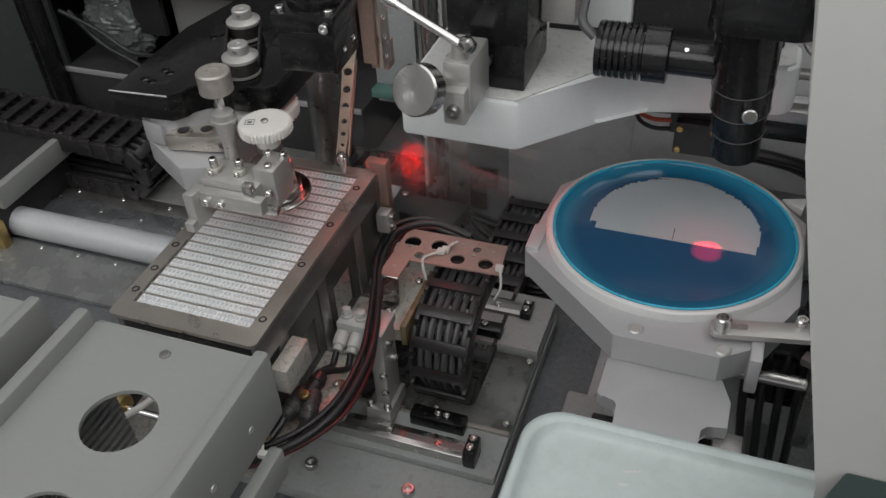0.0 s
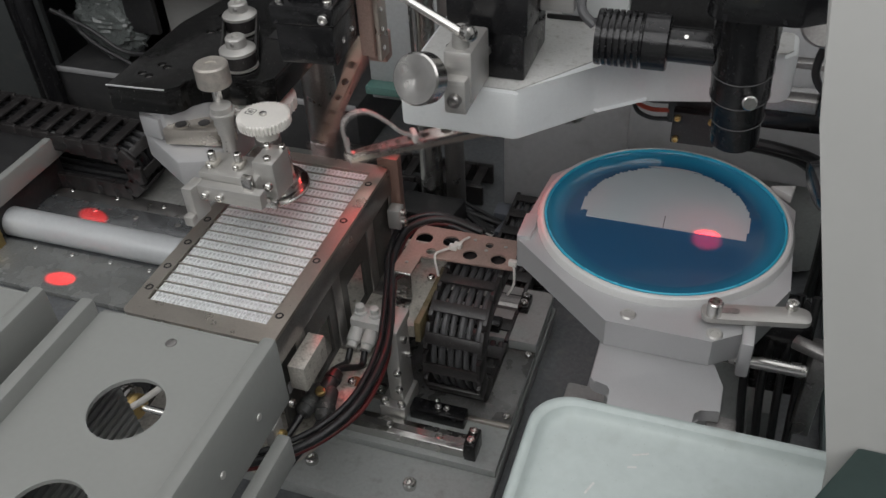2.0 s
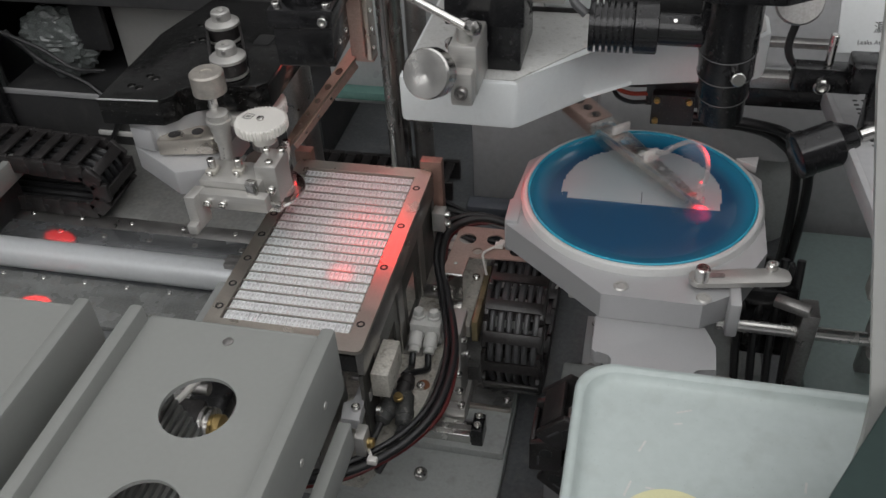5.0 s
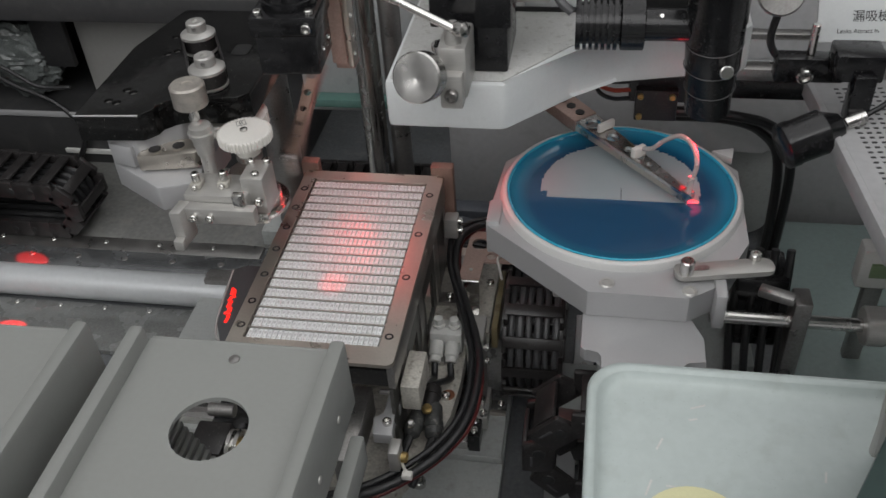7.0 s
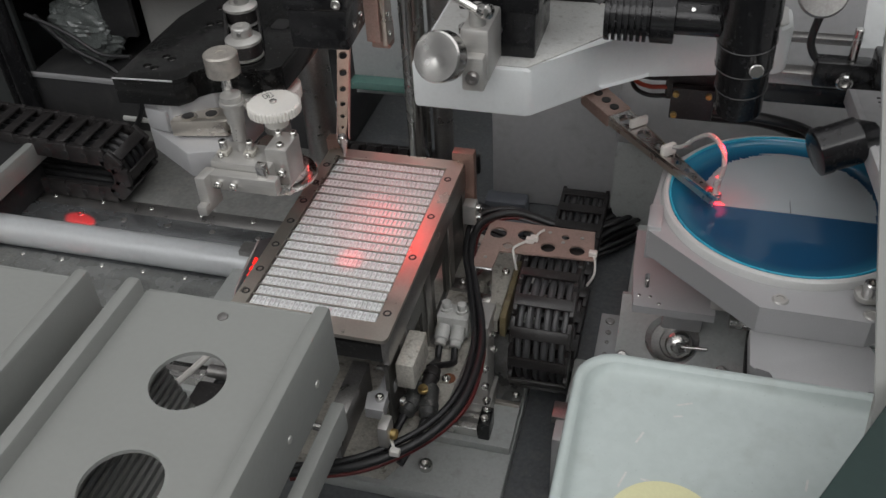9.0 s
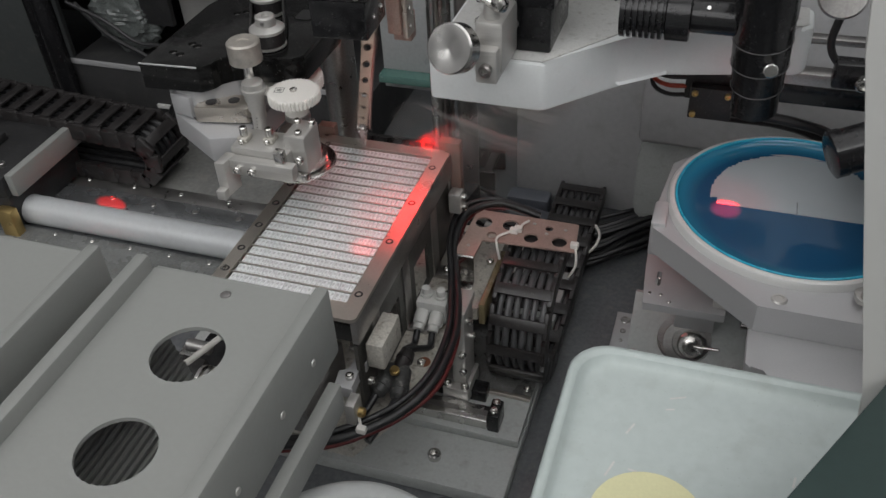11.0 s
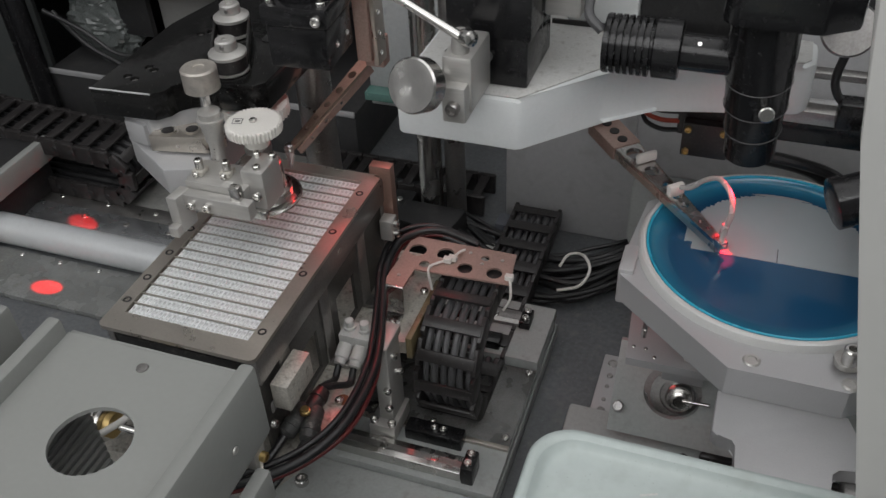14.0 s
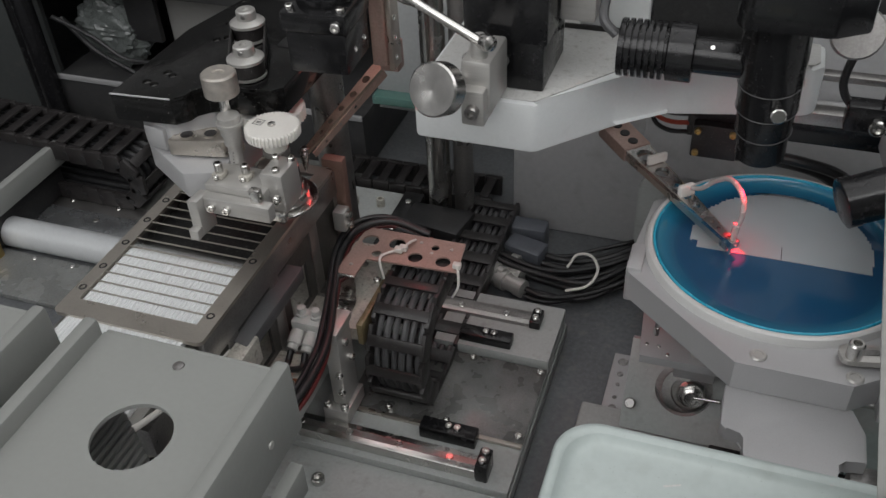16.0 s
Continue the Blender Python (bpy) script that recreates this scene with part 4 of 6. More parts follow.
part("hose_barb", on_arm(lathe([(0, 0.0016), (0.004, 0.0016), (0.0042, 0.0020), (0.010, 0.0018)], (AL + 0.001, 0, 0.131), (AL + 0.0025, 0.001, 0.2), 14)), TUBE, pa)
part("hose", on_arm(hose([(AL + 0.0015, 0.0004, 0.138), (AL + 0.003, 0.001, 0.149), (AL - 0.001, 0.002, 0.1580), (AL - 0.012, 0.003, 0.1605), (AL - 0.024, 0.0035, 0.152), (AL - 0.034, 0.0035, 0.141), (AL - 0.043, 0.003, 0.136)], 0.0014, 12)), TUBE, pa, "clear air hose")
part("hose_tie", on_arm(box((AL - 0.045, -0.004, 0.131), (AL - 0.041, 0.006, 0.1385), 0.0012)), NYLON, pa, "white nylon tie")
part("second_tie", on_arm(box((AL - 0.075, -0.005, 0.135), (AL - 0.072, 0.008, 0.141), 0.001)), NYLON, pa, "white nylon tie")

# ---- stamping arm: its tip at the origin of its own space, the arm rising along +x ----
ST = 31
sa = thing("stamp_arm", (0, 0, 0), "drilled copper-toned stamping arm with a steel needle", "stamp arm")
E40 = pose(0, 0, 0.011, 0, -ST, 0)
part("blade", plate_with_holes([(0.0, -0.0020), (0.016, -0.0032), (0.085, -0.0046), (0.085, 0.0046), (0.016, 0.0032), (0.0, 0.0020)], [(0.010, 0, 0.0011), (0.018, 0, 0.0015), (0.027, 0, 0.0018), (0.038, 0, 0.0022), (0.050, 0, 0.0026), (0.063, 0, 0.0029)], 0, 0.0022, E40, 20), mat("aged_arm_steel", (0.34, 0.285, 0.23), 0.36, 0.75, 0.2, 80, 0.08, 0.15), sa)
for k in (-1, 1):
    part("flange", plate_with_holes([(0.004, -0.0045), (0.075, -0.006), (0.075, 0.0), (0.004, 0.0)], [(0.016, -0.0024, 0.0011), (0.03, -0.0026, 0.0013), (0.045, -0.0028, 0.0014)], -0.0005, 0.0005, E40 @ Matrix.Translation((0, k * 0.0038, 0)) @ pose(0, 0, 0, 90), 14), BRKM, sa)
part("needle_holder", lathe([(0, 0.0009), (0.003, 0.0018), (0.008, 0.0024), (0.009, 0.0029), (0.015, 0.0029), (0.016, 0.002)], (0, 0, 0.001), (0, 0, 1), 18), STEEL, sa, "steel needle holder")
part("needle", lathe([(0, 0.0003), (0.003, 0.0006)], (0, 0, -0.0015), (0, 0, 1), 10), STEEL, sa)
part("clamp_screw", cyl((-0.001, -0.0032, 0.013), (-0.001, 0.0032, 0.013), 0.0014), STEEL, sa)

# ---- dispenser head with rotating disc ----
dp = thing("mounting_plate", (-0.17, 0.03, 0.165), "dusty black mounting plate screwed on a grey body", "plate")
outline = [(-0.2180, -0.0240), (-0.1800, -0.0215), (-0.1740, -0.0150), (-0.1735, -0.009), (-0.168, -0.003), (-0.158, 0.0015), (-0.150, -0.001), (-0.1290, 0.0015), (-0.1235, 0.0075), (-0.1235, 0.060), (-0.150, 0.115), (-0.205, 0.115), (-0.2180, 0.060)]
bores = [(-0.2045, -0.0065), (-0.1985, -0.0085), (-0.1985, 0.006), (-0.1935, 0.0035), (-0.192, 0.052), (-0.187, 0.056), (-0.149, 0.058), (-0.142, 0.062), (-0.196, 0.075)]
bm = plate_with_holes(outline, [(x, y, 0.0026) for x, y in bores], 0.1860, 0.1885, None, 22)
rim = {(round(x, 5), round(y, 5)) for x, y in outline}
bevel(bm, [e for e in bm.edges if all((round(v.co.x, 5), round(v.co.y, 5)) in rim and v.co.z > 0.188 for v in e.verts) and not all(abs(f_.normal.z) > 0.9 for f_ in e.link_faces)], 0.0008, 2)
part("plate", bm, BLACKP, dp)
part("plate_core", prism(outline, 0.1715, 0.1859, 0.0004), BLACKP, dp)
# the front edge's highlight, made as a thin pale strip
part("worn_edge", hose([(x, y, 0.18815) for x, y in (outline[0], ((outline[0][0] + outline[1][0]) / 2, (outline[0][1] + outline[1][1]) / 2), outline[1])], 0.00055, 8, steps=2), ALUP, dp, "pale strip standing in for the edge highlight")
for x, y in bores:
    part("sunk_screw", lathe([(0, 0.0021), (0.0010, 0.0021), (0.0012, 0.0017), (0.0012, 0.0010), (0.0006, 0.0009)], (x, y, 0.1860), (x, y, 1), 18), DSTEEL, dp, "sunk screw")
part("slot", prism(rrect(-0.151, 0.052, -0.140, 0.066, 0.0028), 0.1886, 0.1889, 0, m=Matrix.Identity(4)), INK, dp, "dark slot")
part("body", prism([(-0.2095, -0.0140), (-0.188, -0.0190), (-0.166, -0.002), (-0.160, 0.030), (-0.160, 0.09), (-0.205, 0.09)], 0.1500, 0.1713, 0.0012), ALUP, dp, "grey painted body")
part("shoulder", box((-0.2060, -0.0195, 0.1515), (-0.190, -0.008, 0.1660), 0.0012, Matrix.Translation((-0.198, -0.014, 0)) @ pose(0, 0, 0, 0, 0, -12) @ Matrix.Translation((0.198, 0.014, 0))), ALUP, dp)
part("lower_wedge", prism([(-0.2105, -0.0130), (-0.1720, -0.0370), (-0.1520, -0.0300), (-0.150, 0.020), (-0.195, 0.06), (-0.205, 0.06)], 0.1330, 0.1498, 0.0012), ALUP, dp, "angled lower bracket")

dh = thing("dispenser_head", (-0.15, -0.02, 0.11), "bright steel dispenser head with micrometer and nylon gears", "dispenser")
part("knurled_knob", lathe([(0, 0.0085), (0.0008, 0.0098), (0.0125, 0.0098), (0.0135, 0.0088), (0.0135, 0.0035), (0.0128, 0.0032), (0.0128, 0.001)], (-0.1480, -0.0165, 0.1935), (-0.1480, -0.0165, 1), 80, teeth=40, depth=0.00012), KNURL, dh, "knurled steel knob", 40)
part("knob_stem", cyl((-0.1480, -0.0165, 0.180), (-0.1480, -0.0165, 0.1936), 0.0032), STEEL, dh)
offset(0.004, -0.005, 0.004)
part("thimble", lathe([(0, 0.0050), (0.0004, 0.0060), (0.0060, 0.0060), (0.0062, 0.0075), (0.0082, 0.0075), (0.0084, 0.0062), (0.012, 0.0062), (0.013, 0.004)], (-0.1480, -0.0165, 0.1675), (-0.1480, -0.0165, 1), 36), ALU, dh, "micrometer thimble")
part("sleeve", lathe([(0, 0.0042), (0.018, 0.0042), (0.0182, 0.0052), (0.024, 0.0052)], (-0.1480, -0.0165, 0.1435), (-0.1480, -0.0165, 1), 30), ALU, dh, "graduated sleeve")
for i in range(6):
    part("graduation", box((-0.1495 + i * 0.0006, -0.0209, 0.1465 + i * 0.0022), (-0.1473, -0.0206, 0.1468 + i * 0.0022), 0), INK, dh)
offset(-0.0045, -0.0140, 0.0015)
part("back_block", prism([(-0.183, -0.010), (-0.150, -0.004), (-0.142, 0.006), (-0.150, 0.014), (-0.183, 0.006)], 0.1500, 0.1605, 0.001), PLATEM, dh, "stained steel block")
for x, y in ((-0.1745, -0.002), (-0.1615, 0.003)):
    part("counterbore", lathe([(0, 0.0050), (0.0003, 0.0050), (0.0004, 0.0040), (0.0002, 0.0038)], (x, y, 0.1606), (x, y, 1), 24), PLATEM, dh, "bright counterbore rim")
    part("socket", lathe([(0, 0.0036), (0.0004, 0.0036), (0.0005, 0.0020)], (x, y, 0.1607), (x, y, 1), 22), BLACKPL, dh, "dark sunk screw")
offset(0.010, -0.0135, 0.0115)
part("main_block", box((-0.1610, -0.034, 0.1285), (-0.124, -0.012, 0.1425), 0.001), ALU, dh, "bright milled main block")
part("side_block", box((-0.1285, -0.028, 0.1260), (-0.1150, -0.008, 0.1510), 0.0012), ALU, dh, "bright milled side block")
part("front_bar", box((-0.1600, -0.0415, 0.1285), (-0.1180, -0.0345, 0.1385), 0.0008), ALU, dh)
part("finger", prism([(-0.1655, -0.047), (-0.1590, -0.047), (-0.1575, -0.0345), (-0.1640, -0.0345)], 0.1160, 0.1390, 0.0008), ALU, dh, "scraper finger")
part("finger_tip", box((-0.1650, -0.0520, 0.1160), (-0.1590, -0.0465, 0.1225), 0.0008), ALU, dh)
for x in (-0.1535, -0.1440):
    screw(dh, (x, -0.0415, 0.1330), 0.0024, (0, -1, 0), material=STEEL)
for x, y in ((-0.1555, -0.0250), (-0.1400, -0.0225)):
    part("seat", box((x - 0.0032, y - 0.0038, 0.1426), (x + 0.0032, y + 0.0038, 0.1456), 0.0005), GRIMY, dh, "small stained seat")
    screw(dh, (x, y, 0.1456), 0.0024, h=0.006)
    screw(dh, (x, y - 0.0038, 0.1440), 0.0018, (0, -1, 0))
for x, y in ((-0.1262, -0.012), (-0.1172, -0.011), (-0.1200, -0.024)):
    screw(dh, (x, y, 0.1510), 0.0022)
part("latch", box((-0.1300, -0.0390, 0.1310), (-0.1240, -0.0345, 0.1470), 0.0006), STEEL, dh)
part("latch_arm", box((-0.1235, -0.0345, 0.1250), (-0.1130, -0.0302, 0.1300), 0.0006), STEEL, dh)
screw(dh, (-0.118, -0.0305, 0.138), 0.0026, (0, -1, 0))
screw(dh, (-0.118, -0.0305, 0.127), 0.0022, (0, -1, 0))
GX, GY = -0.1330, 0.0000
offset(0.0075, -0.010, 0.0085)
part("cup", lathe([(0, 0.0150), (0.001, 0.0165), (0.006, 0.0165), (0.0065, 0.0135), (0.022, 0.0125), (0.0235, 0.0105)], (-0.1340, 0.000, 0.1150), (-0.1340, 0.000, 1), 48), STEEL, dh, "polished cup")
offset(0.0125, -0.0165, 0.0155)
part("gear_hub", lathe([(0, 0.0070), (0.008, 0.0070), (0.0085, 0.0062)], (GX, GY, 0.1480), (GX, GY, 1), 32), NYLON, dh, "nylon gear hub")
part("hub_band", lathe([(0, 0.0076), (0.0035, 0.0076)], (GX, GY, 0.1445), (GX, GY, 1), 32), DSTEEL, dh)
offset()
part("back_gear", lathe([(0, 0.0195), (0.0070, 0.0195), (0.0072, 0.016)], (-0.1400, 0.0180, 0.1600), (-0.1400, 0.0180, 1), 144, teeth=36, depth=0.0012), NYLON, dh, "white nylon gear", 20)

gr = thing("rotating_gear", (GX + 0.0125, GY - 0.0165, 0.1720), "white nylon gear with a small printed square, over a steel disc", "gear")
offset(0.0125, -0.0165, 0.0155)
part("gear", lathe([(0, 0.0148), (0.0006, 0.0156), (0.0052, 0.0156), (0.0060, 0.0148), (0.0060, 0.004)], (GX, GY, 0.1565), (GX, GY, 1), 168, teeth=42, depth=0.0011), NYLON, gr, "toothed nylon wheel", 20)
part("gear_screw", lathe([(0, 0.0022), (0.0010, 0.0022), (0.0014, 0.0016)], (GX, GY, 0.1626), (GX, GY, 1), 18), STEEL, gr)
for lo, hi in (((-0.0032, -0.0032), (0.0032, -0.0029)), ((-0.0032, 0.0029), (0.0032, 0.0032)), ((-0.0032, -0.0029), (-0.0029, 0.0029)), ((0.0029, -0.0029), (0.0032, 0.0029)), ((-0.0016, -0.001), (0.0016, -0.0003)), ((-0.0016, 0.0004), (0.0016, 0.001))):
    part("print_bar", box((GX - 0.0085 + lo[0] * 0.85, GY + lo[1] * 0.85, 0.16265), (GX - 0.0085 + hi[0] * 0.85, GY + hi[1] * 0.85, 0.1628), 0), INK, gr, "printed black bar")
offset()
gdsk = thing("glue_disc", (-0.1285, -0.009, 0.121), "polished steel glue disc under the dispenser", "disc")
offset(0.0075, -0.011, 0.0085)
part("disc", lathe([(0, 0.0222), (0.0006, 0.0230), (0.0016, 0.0230), (0.0022, 0.0222)], (-0.1360, 0.0020, 0.1125), (-0.1360, 0.0020, 1), 72), STEEL, gdsk)
part("shaft", cyl((-0.1360, 0.0020, 0.1147), (-0.1360, 0.0020, 0.125), 0.004), STEEL, gdsk)
offset()


def pulley(x, y, z, belt):
    t = thing("belt_pulley", (x, y, z), "silver toothed belt pulley with a black belt", "pulley")
    part("flange", lathe([(0, 0.0104), (0.0004, 0.0108), (0.0018, 0.0108), (0.0020, 0.0095)], (x, y, z), (x, y, 1), 90, teeth=45, depth=0.0004), ALU, t, "toothed flange", 20)
    part("belt", lathe([(0, 0.0102), (0.0075, 0.0102)], (x, y, z + 0.0021), (x, y, 1), 40), BLACKPL, t, "black belt round the pulley")
    part("top_flange", lathe([(0, 0.0095), (0.0003, 0.0108), (0.0020, 0.0108), (0.0030, 0.0095), (0.0040, 0.0062), (0.0090, 0.0060), (0.0098, 0.0052), (0.0098, 0.0022), (0.0085, 0.0018), (0.0085, 0.001)], (x, y, z + 0.0097), (x, y, 1), 48), ALU, t, "silver hub")
    screw(t, (x + 0.001, y - 0.0060, z + 0.0165), 0.0015, (0.1, -1, 0), h=0.0004, material=DSTEEL)
    return t


pulley(-0.1490, 0.0140, 0.1890, True)
pulley(-0.1710, 0.0570, 0.1890, True)
for k in (-1, 1):
    bx, by = 0.0220, 0.0430
    ln = math.hypot(bx, by)
    m_ = Matrix.Translation((-0.1490, 0.0140, 0)) @ pose(0, 0, 0, 0, 0, math.degrees(math.atan2(by, -bx)))
    solo("toothed_belt", box((0, k * 0.0102 - 0.0007, 0.1915), (ln, k * 0.0102 + 0.0007, 0.1985), 0.0002, m_), BLACKPL, "thin black toothed belt between two pulleys", "belt")

# ---- bond microscope box ----
bb = thing("bond_camera", (-0.09, 0.04, 0.17), "black anodised camera box with a round lens tube", "camera box")
bq = Matrix.Translation((-0.1035, -0.0150, 0)) @ pose(0, 0, 0, 0, 0, 4)
part("box", box((0.0, 0.0, 0.2125), (0.0325, 0.034, 0.2350), 0.0012, bq), BLACKA, bb)
part("lid", box((-0.0015, -0.0015, 0.2353), (0.0340, 0.0355, 0.2460), 0.0015, bq), BLACKA, bb)
cx_, cy_ = (bq @ Vector((0.0165, 0.018, 0))).xy
part("lens_tube", lathe([(0, 0.0150), (0.004, 0.0150), (0.0045, 0.0138), (0.06, 0.0138)], (cx_, cy_, 0.2462), (cx_, cy_, 1), 44), BLACKA, bb, "black lens tube")
for u, v in ((0.003, 0.003), (0.030, 0.003), (0.030, 0.031)):
    screw(bb, bq @ Vector((u, v, 0.2460)), 0.0024)
screw(bb, bq @ Vector((0.0290, -0.0016, 0.2405)), 0.0028, bq.to_3x3() @ Vector((0, -1, 0)))
for v in (0.012, 0.026):
    screw(bb, bq @ Vector((0.0325, v, 0.222)), 0.0018, bq.to_3x3() @ Vector((1, 0, 0)), h=0.0006)

cb = thing("copper_slide", (-0.062, 0.06, 0.16), "brown anodised vertical slide beside the camera box", "slide")
part("slide_body", box((-0.0800, 0.036, 0.1930), (-0.0710, 0.056, 0.30), 0.001), BRKM, cb)
part("slide_rail", box((-0.0708, 0.038, 0.1900), (-0.0675, 0.050, 0.30), 0.0008), PLATEM, cb)
for z in (0.197, 0.209, 0.221, 0.233):
    screw(cb, (-0.0675, 0.042, z), 0.0018, (1, 0, 0), h=0.0006)
part("link_arm", box((-0.0840, 0.054, 0.1800), (-0.0720, 0.064, 0.1980), 0.001), BRKM, cb)

# ---- white cantilever arm with its optics ----
wa2 = thing("white_arm", (0.05, 0.05, 0.18), "white painted cantilever arm with a dusty top", "cantilever arm")
outl = [(-0.0375, -0.0120), (0.0270, -0.0125), (0.0600, 0.0290), (0.0840, 0.0480), (0.1550, 0.0580), (0.1600, 0.0640), (0.1600, 0.088), (0.10, 0.095), (-0.0375, 0.095)]
part("beam", prism(outl, 0.1810, 0.2095, 0.003), WHITEP, wa2, "white beam")
part("top_plate", prism([(-0.0345, -0.0095), (0.0260, -0.0098), (0.0585, 0.0310), (0.0832, 0.0508), (0.1537, 0.0608), (0.1570, 0.0650), (0.1570, 0.0855), (0.10, 0.092), (-0.0345, 0.092)], 0.2096, 0.2103, 0.0002), WHITETOP, wa2, "dusty grey top face")
part("back_block", box((0.030, 0.075, 0.2105), (0.068, 0.093, 0.262), 0.002), WHITEP, wa2)
part("dark_recess", box((0.0685, 0.078, 0.2105), (0.150, 0.092, 0.262), 0.0015), BLACKG, wa2, "dusty black recess block")
part("seam", box((0.022, 0.0735, 0.2104), (0.125, 0.0748, 0.2130), 0), INK, wa2, "dark seam")
part("black_riser", box((0.0030, -0.0010, 0.2105), (0.0280, 0.045, 0.236), 0.0012), BLACKA, wa2, "black riser block")
part("upper_riser", box((-0.012, -0.003, 0.2362), (0.0300, 0.045, 0.30), 0.0012), BLACKA, wa2, "black upper block")
part("grey_cap", box((0.0305, 0.02, 0.240), (0.048, 0.06, 0.262), 0.001), ALU, wa2)
screw(wa2, (0.008, -0.0011, 0.226), 0.0028, (0, -1, 0), material=DSTEEL)

ck = thing("clamp_knob", (0.0, -0.03, 0.21), "silver turned knob and lever on an aluminium clamp", "clamp")
part("clamp_block", box((-0.0030, -0.0360, 0.2140), (0.0115, -0.0065, 0.2420), 0.0018), ALU, ck, "aluminium clamp block")
part("clamp_foot", box((-0.0015, -0.0420, 0.2115), (0.0100, -0.0300, 0.2300), 0.0015), ALU, ck)
part("knob", lathe([(0, 0.0060), (0.010, 0.0060), (0.0102, 0.0110), (0.0110, 0.0124), (0.0190, 0.0124), (0.0200, 0.0116), (0.0200, 0.0020), (0.0197, 0.0005)], (-0.0055, -0.0385, 0.2290), (-0.0115, -0.0640, 0.2400), 64), STEEL, ck, "turned silver knob")
screw(ck, (0.0045, -0.0421, 0.2200), 0.0034, (0, -1, 0), material=DSTEEL)
part("lever_base", lathe([(0, 0.0040), (0.011, 0.0040), (0.012, 0.0030)], (0.0045, -0.0300, 0.2405), (0.0045, -0.0300, 1), 24), ALU, ck)
part("lever", lathe([(0, 0.0024), (0.030, 0.0020), (0.036, 0.0024), (0.040, 0.0036), (0.044, 0.0036), (0.046, 0.002)], (0.0070, -0.0330, 0.2500), (-0.0330, -0.0300, 0.2690), 20), STEEL, ck, "silver lever")
part("lever_ball", lathe([(0, 0.0015), (0.001, 0.0036), (0.004, 0.0042), (0.007, 0.0036), (0.008, 0.0015)], (0.0060, -0.0310, 0.2500), (0.0100, -0.0340, 0.2510), 24), STEEL, ck)
part("bolt", lathe([(0, 0.0035), (0.012, 0.0035), (0.013, 0.005), (0.016, 0.005)], (-0.0060, -0.0080, 0.2140), (-0.0060, -0.0080, 1), 24), STEEL, ck)

hs = thing("finned_lamp", (0.08, 0.012, 0.22), "black finned cylindrical lamp housing on a rod", "lamp housing")
rows = [(0, 0.0135)]
for i in range(7):
    d = 0.0008 + i * 0.0031
    rows += [(d, 0.0138), (d + 0.0018, 0.0138), (d + 0.0019, 0.0108), (d + 0.0030, 0.0108)]
rows += [(0.0232, 0.0138), (0.0345, 0.0138), (0.035, 0.0130)]
part("housing", lathe(rows, (0.0620, 0.0120, 0.2335), (0.0990, 0.0128, 0.2335), 56), BLACKA, hs, "finned black housing")
part("rod", cyl((0.0968, 0.0128, 0.2330), (0.1260, 0.0128, 0.2330), 0.0085, 40), BLACKA, hs)
part("cable", hose([(0.0600, 0.0120, 0.2390), (0.0530, 0.0150, 0.2450), (0.0520, 0.0250, 0.2520), (0.0540, 0.0320, 0.2640), (0.056, 0.036, 0.30)], 0.0024), GREYCAB, hs, "grey lamp cable")
part("set_screw", lathe([(0, 0.0012), (0.0004, 0.0010)], (0.105, 0.0075, 0.2400), (0.105, -0.05, 0.29), 12), STEEL, hs)

mt = thing("microscope_tube", (0.136, 0.01, 0.17), "black stepped microscope tube with a silver thumb screw", "microscope")
part("lower_tube", lathe([(0, 0.0100), (0.0004, 0.0122), (0.014, 0.0122), (0.0142, 0.0126), (0.016, 0.0126), (0.0162, 0.0130), (0.030, 0.0136), (0.0302, 0.0142), (0.058, 0.0146), (0.0582, 0.0150), (0.086, 0.0152)], (0.1350, 0.0200, 0.1805), (0.1310, 0.0060, 0.26), 56), BLACKA, mt, "black stepped tube")
part("upper_collar", prism([(0.118, -0.014), (0.153, -0.014), (0.168, -0.004), (0.168, 0.03), (0.114, 0.03), (0.113, -0.008)], 0.2590, 0.2830, 0.002), BLACKA, mt, "black angular collar")
part("upper_tube", cyl((0.132, 0.004, 0.2832), (0.132, 0.004, 0.34), 0.0175, 48), BLACKA, mt)
part("thumb_screw", lathe([(0, 0.0020), (0.003, 0.0020), (0.0032, 0.0036), (0.0085, 0.0036), (0.009, 0.003)], (0.1375, 0.0030, 0.2140), (0.1395, -0.0100, 0.2170), 28), STEEL, mt, "silver thumb screw")
axis_ = (Vector((0.1310, 0.0060, 0.26)) - Vector((0.1350, 0.0200, 0.1805))).normalized()
for d, r in ((0.0160, 0.0132), (0.0302, 0.0144), (0.0450, 0.0147)):
    c_ = Vector((0.1350, 0.0200, 0.1805)) + axis_ * d
    part("step_ring", lathe([(0, r), (0.0003, r + 0.00025), (0.0006, r)], c_, c_ + axis_, 56, caps=False), GREYCAB, mt, "thin grey ring at the step")
part("ring_light", lathe([(0, 0.0092), (0.0008, 0.0092), (0.0008, 0.0068), (0, 0.0068), (0, 0.0092)], (0.1350, 0.0200, 0.1792), (0.1350, 0.0200, 1), 40, caps=False), REDGLOW, mt, "glowing red ring light")

ls = thing("limit_switch", (0.10, 0.10, 0.11), "black limit switch with red and black wires", "switch")
offset(0.009, 0.0, 0.027)
part("body", box((0.0860, 0.0850, 0.1180), (0.1250, 0.1050, 0.1450), 0.001), BLACKPL, ls)
part("front_plate", box((0.0900, 0.0780, 0.1085), (0.1160, 0.0848, 0.1300), 0.001), BLACKPL, ls)
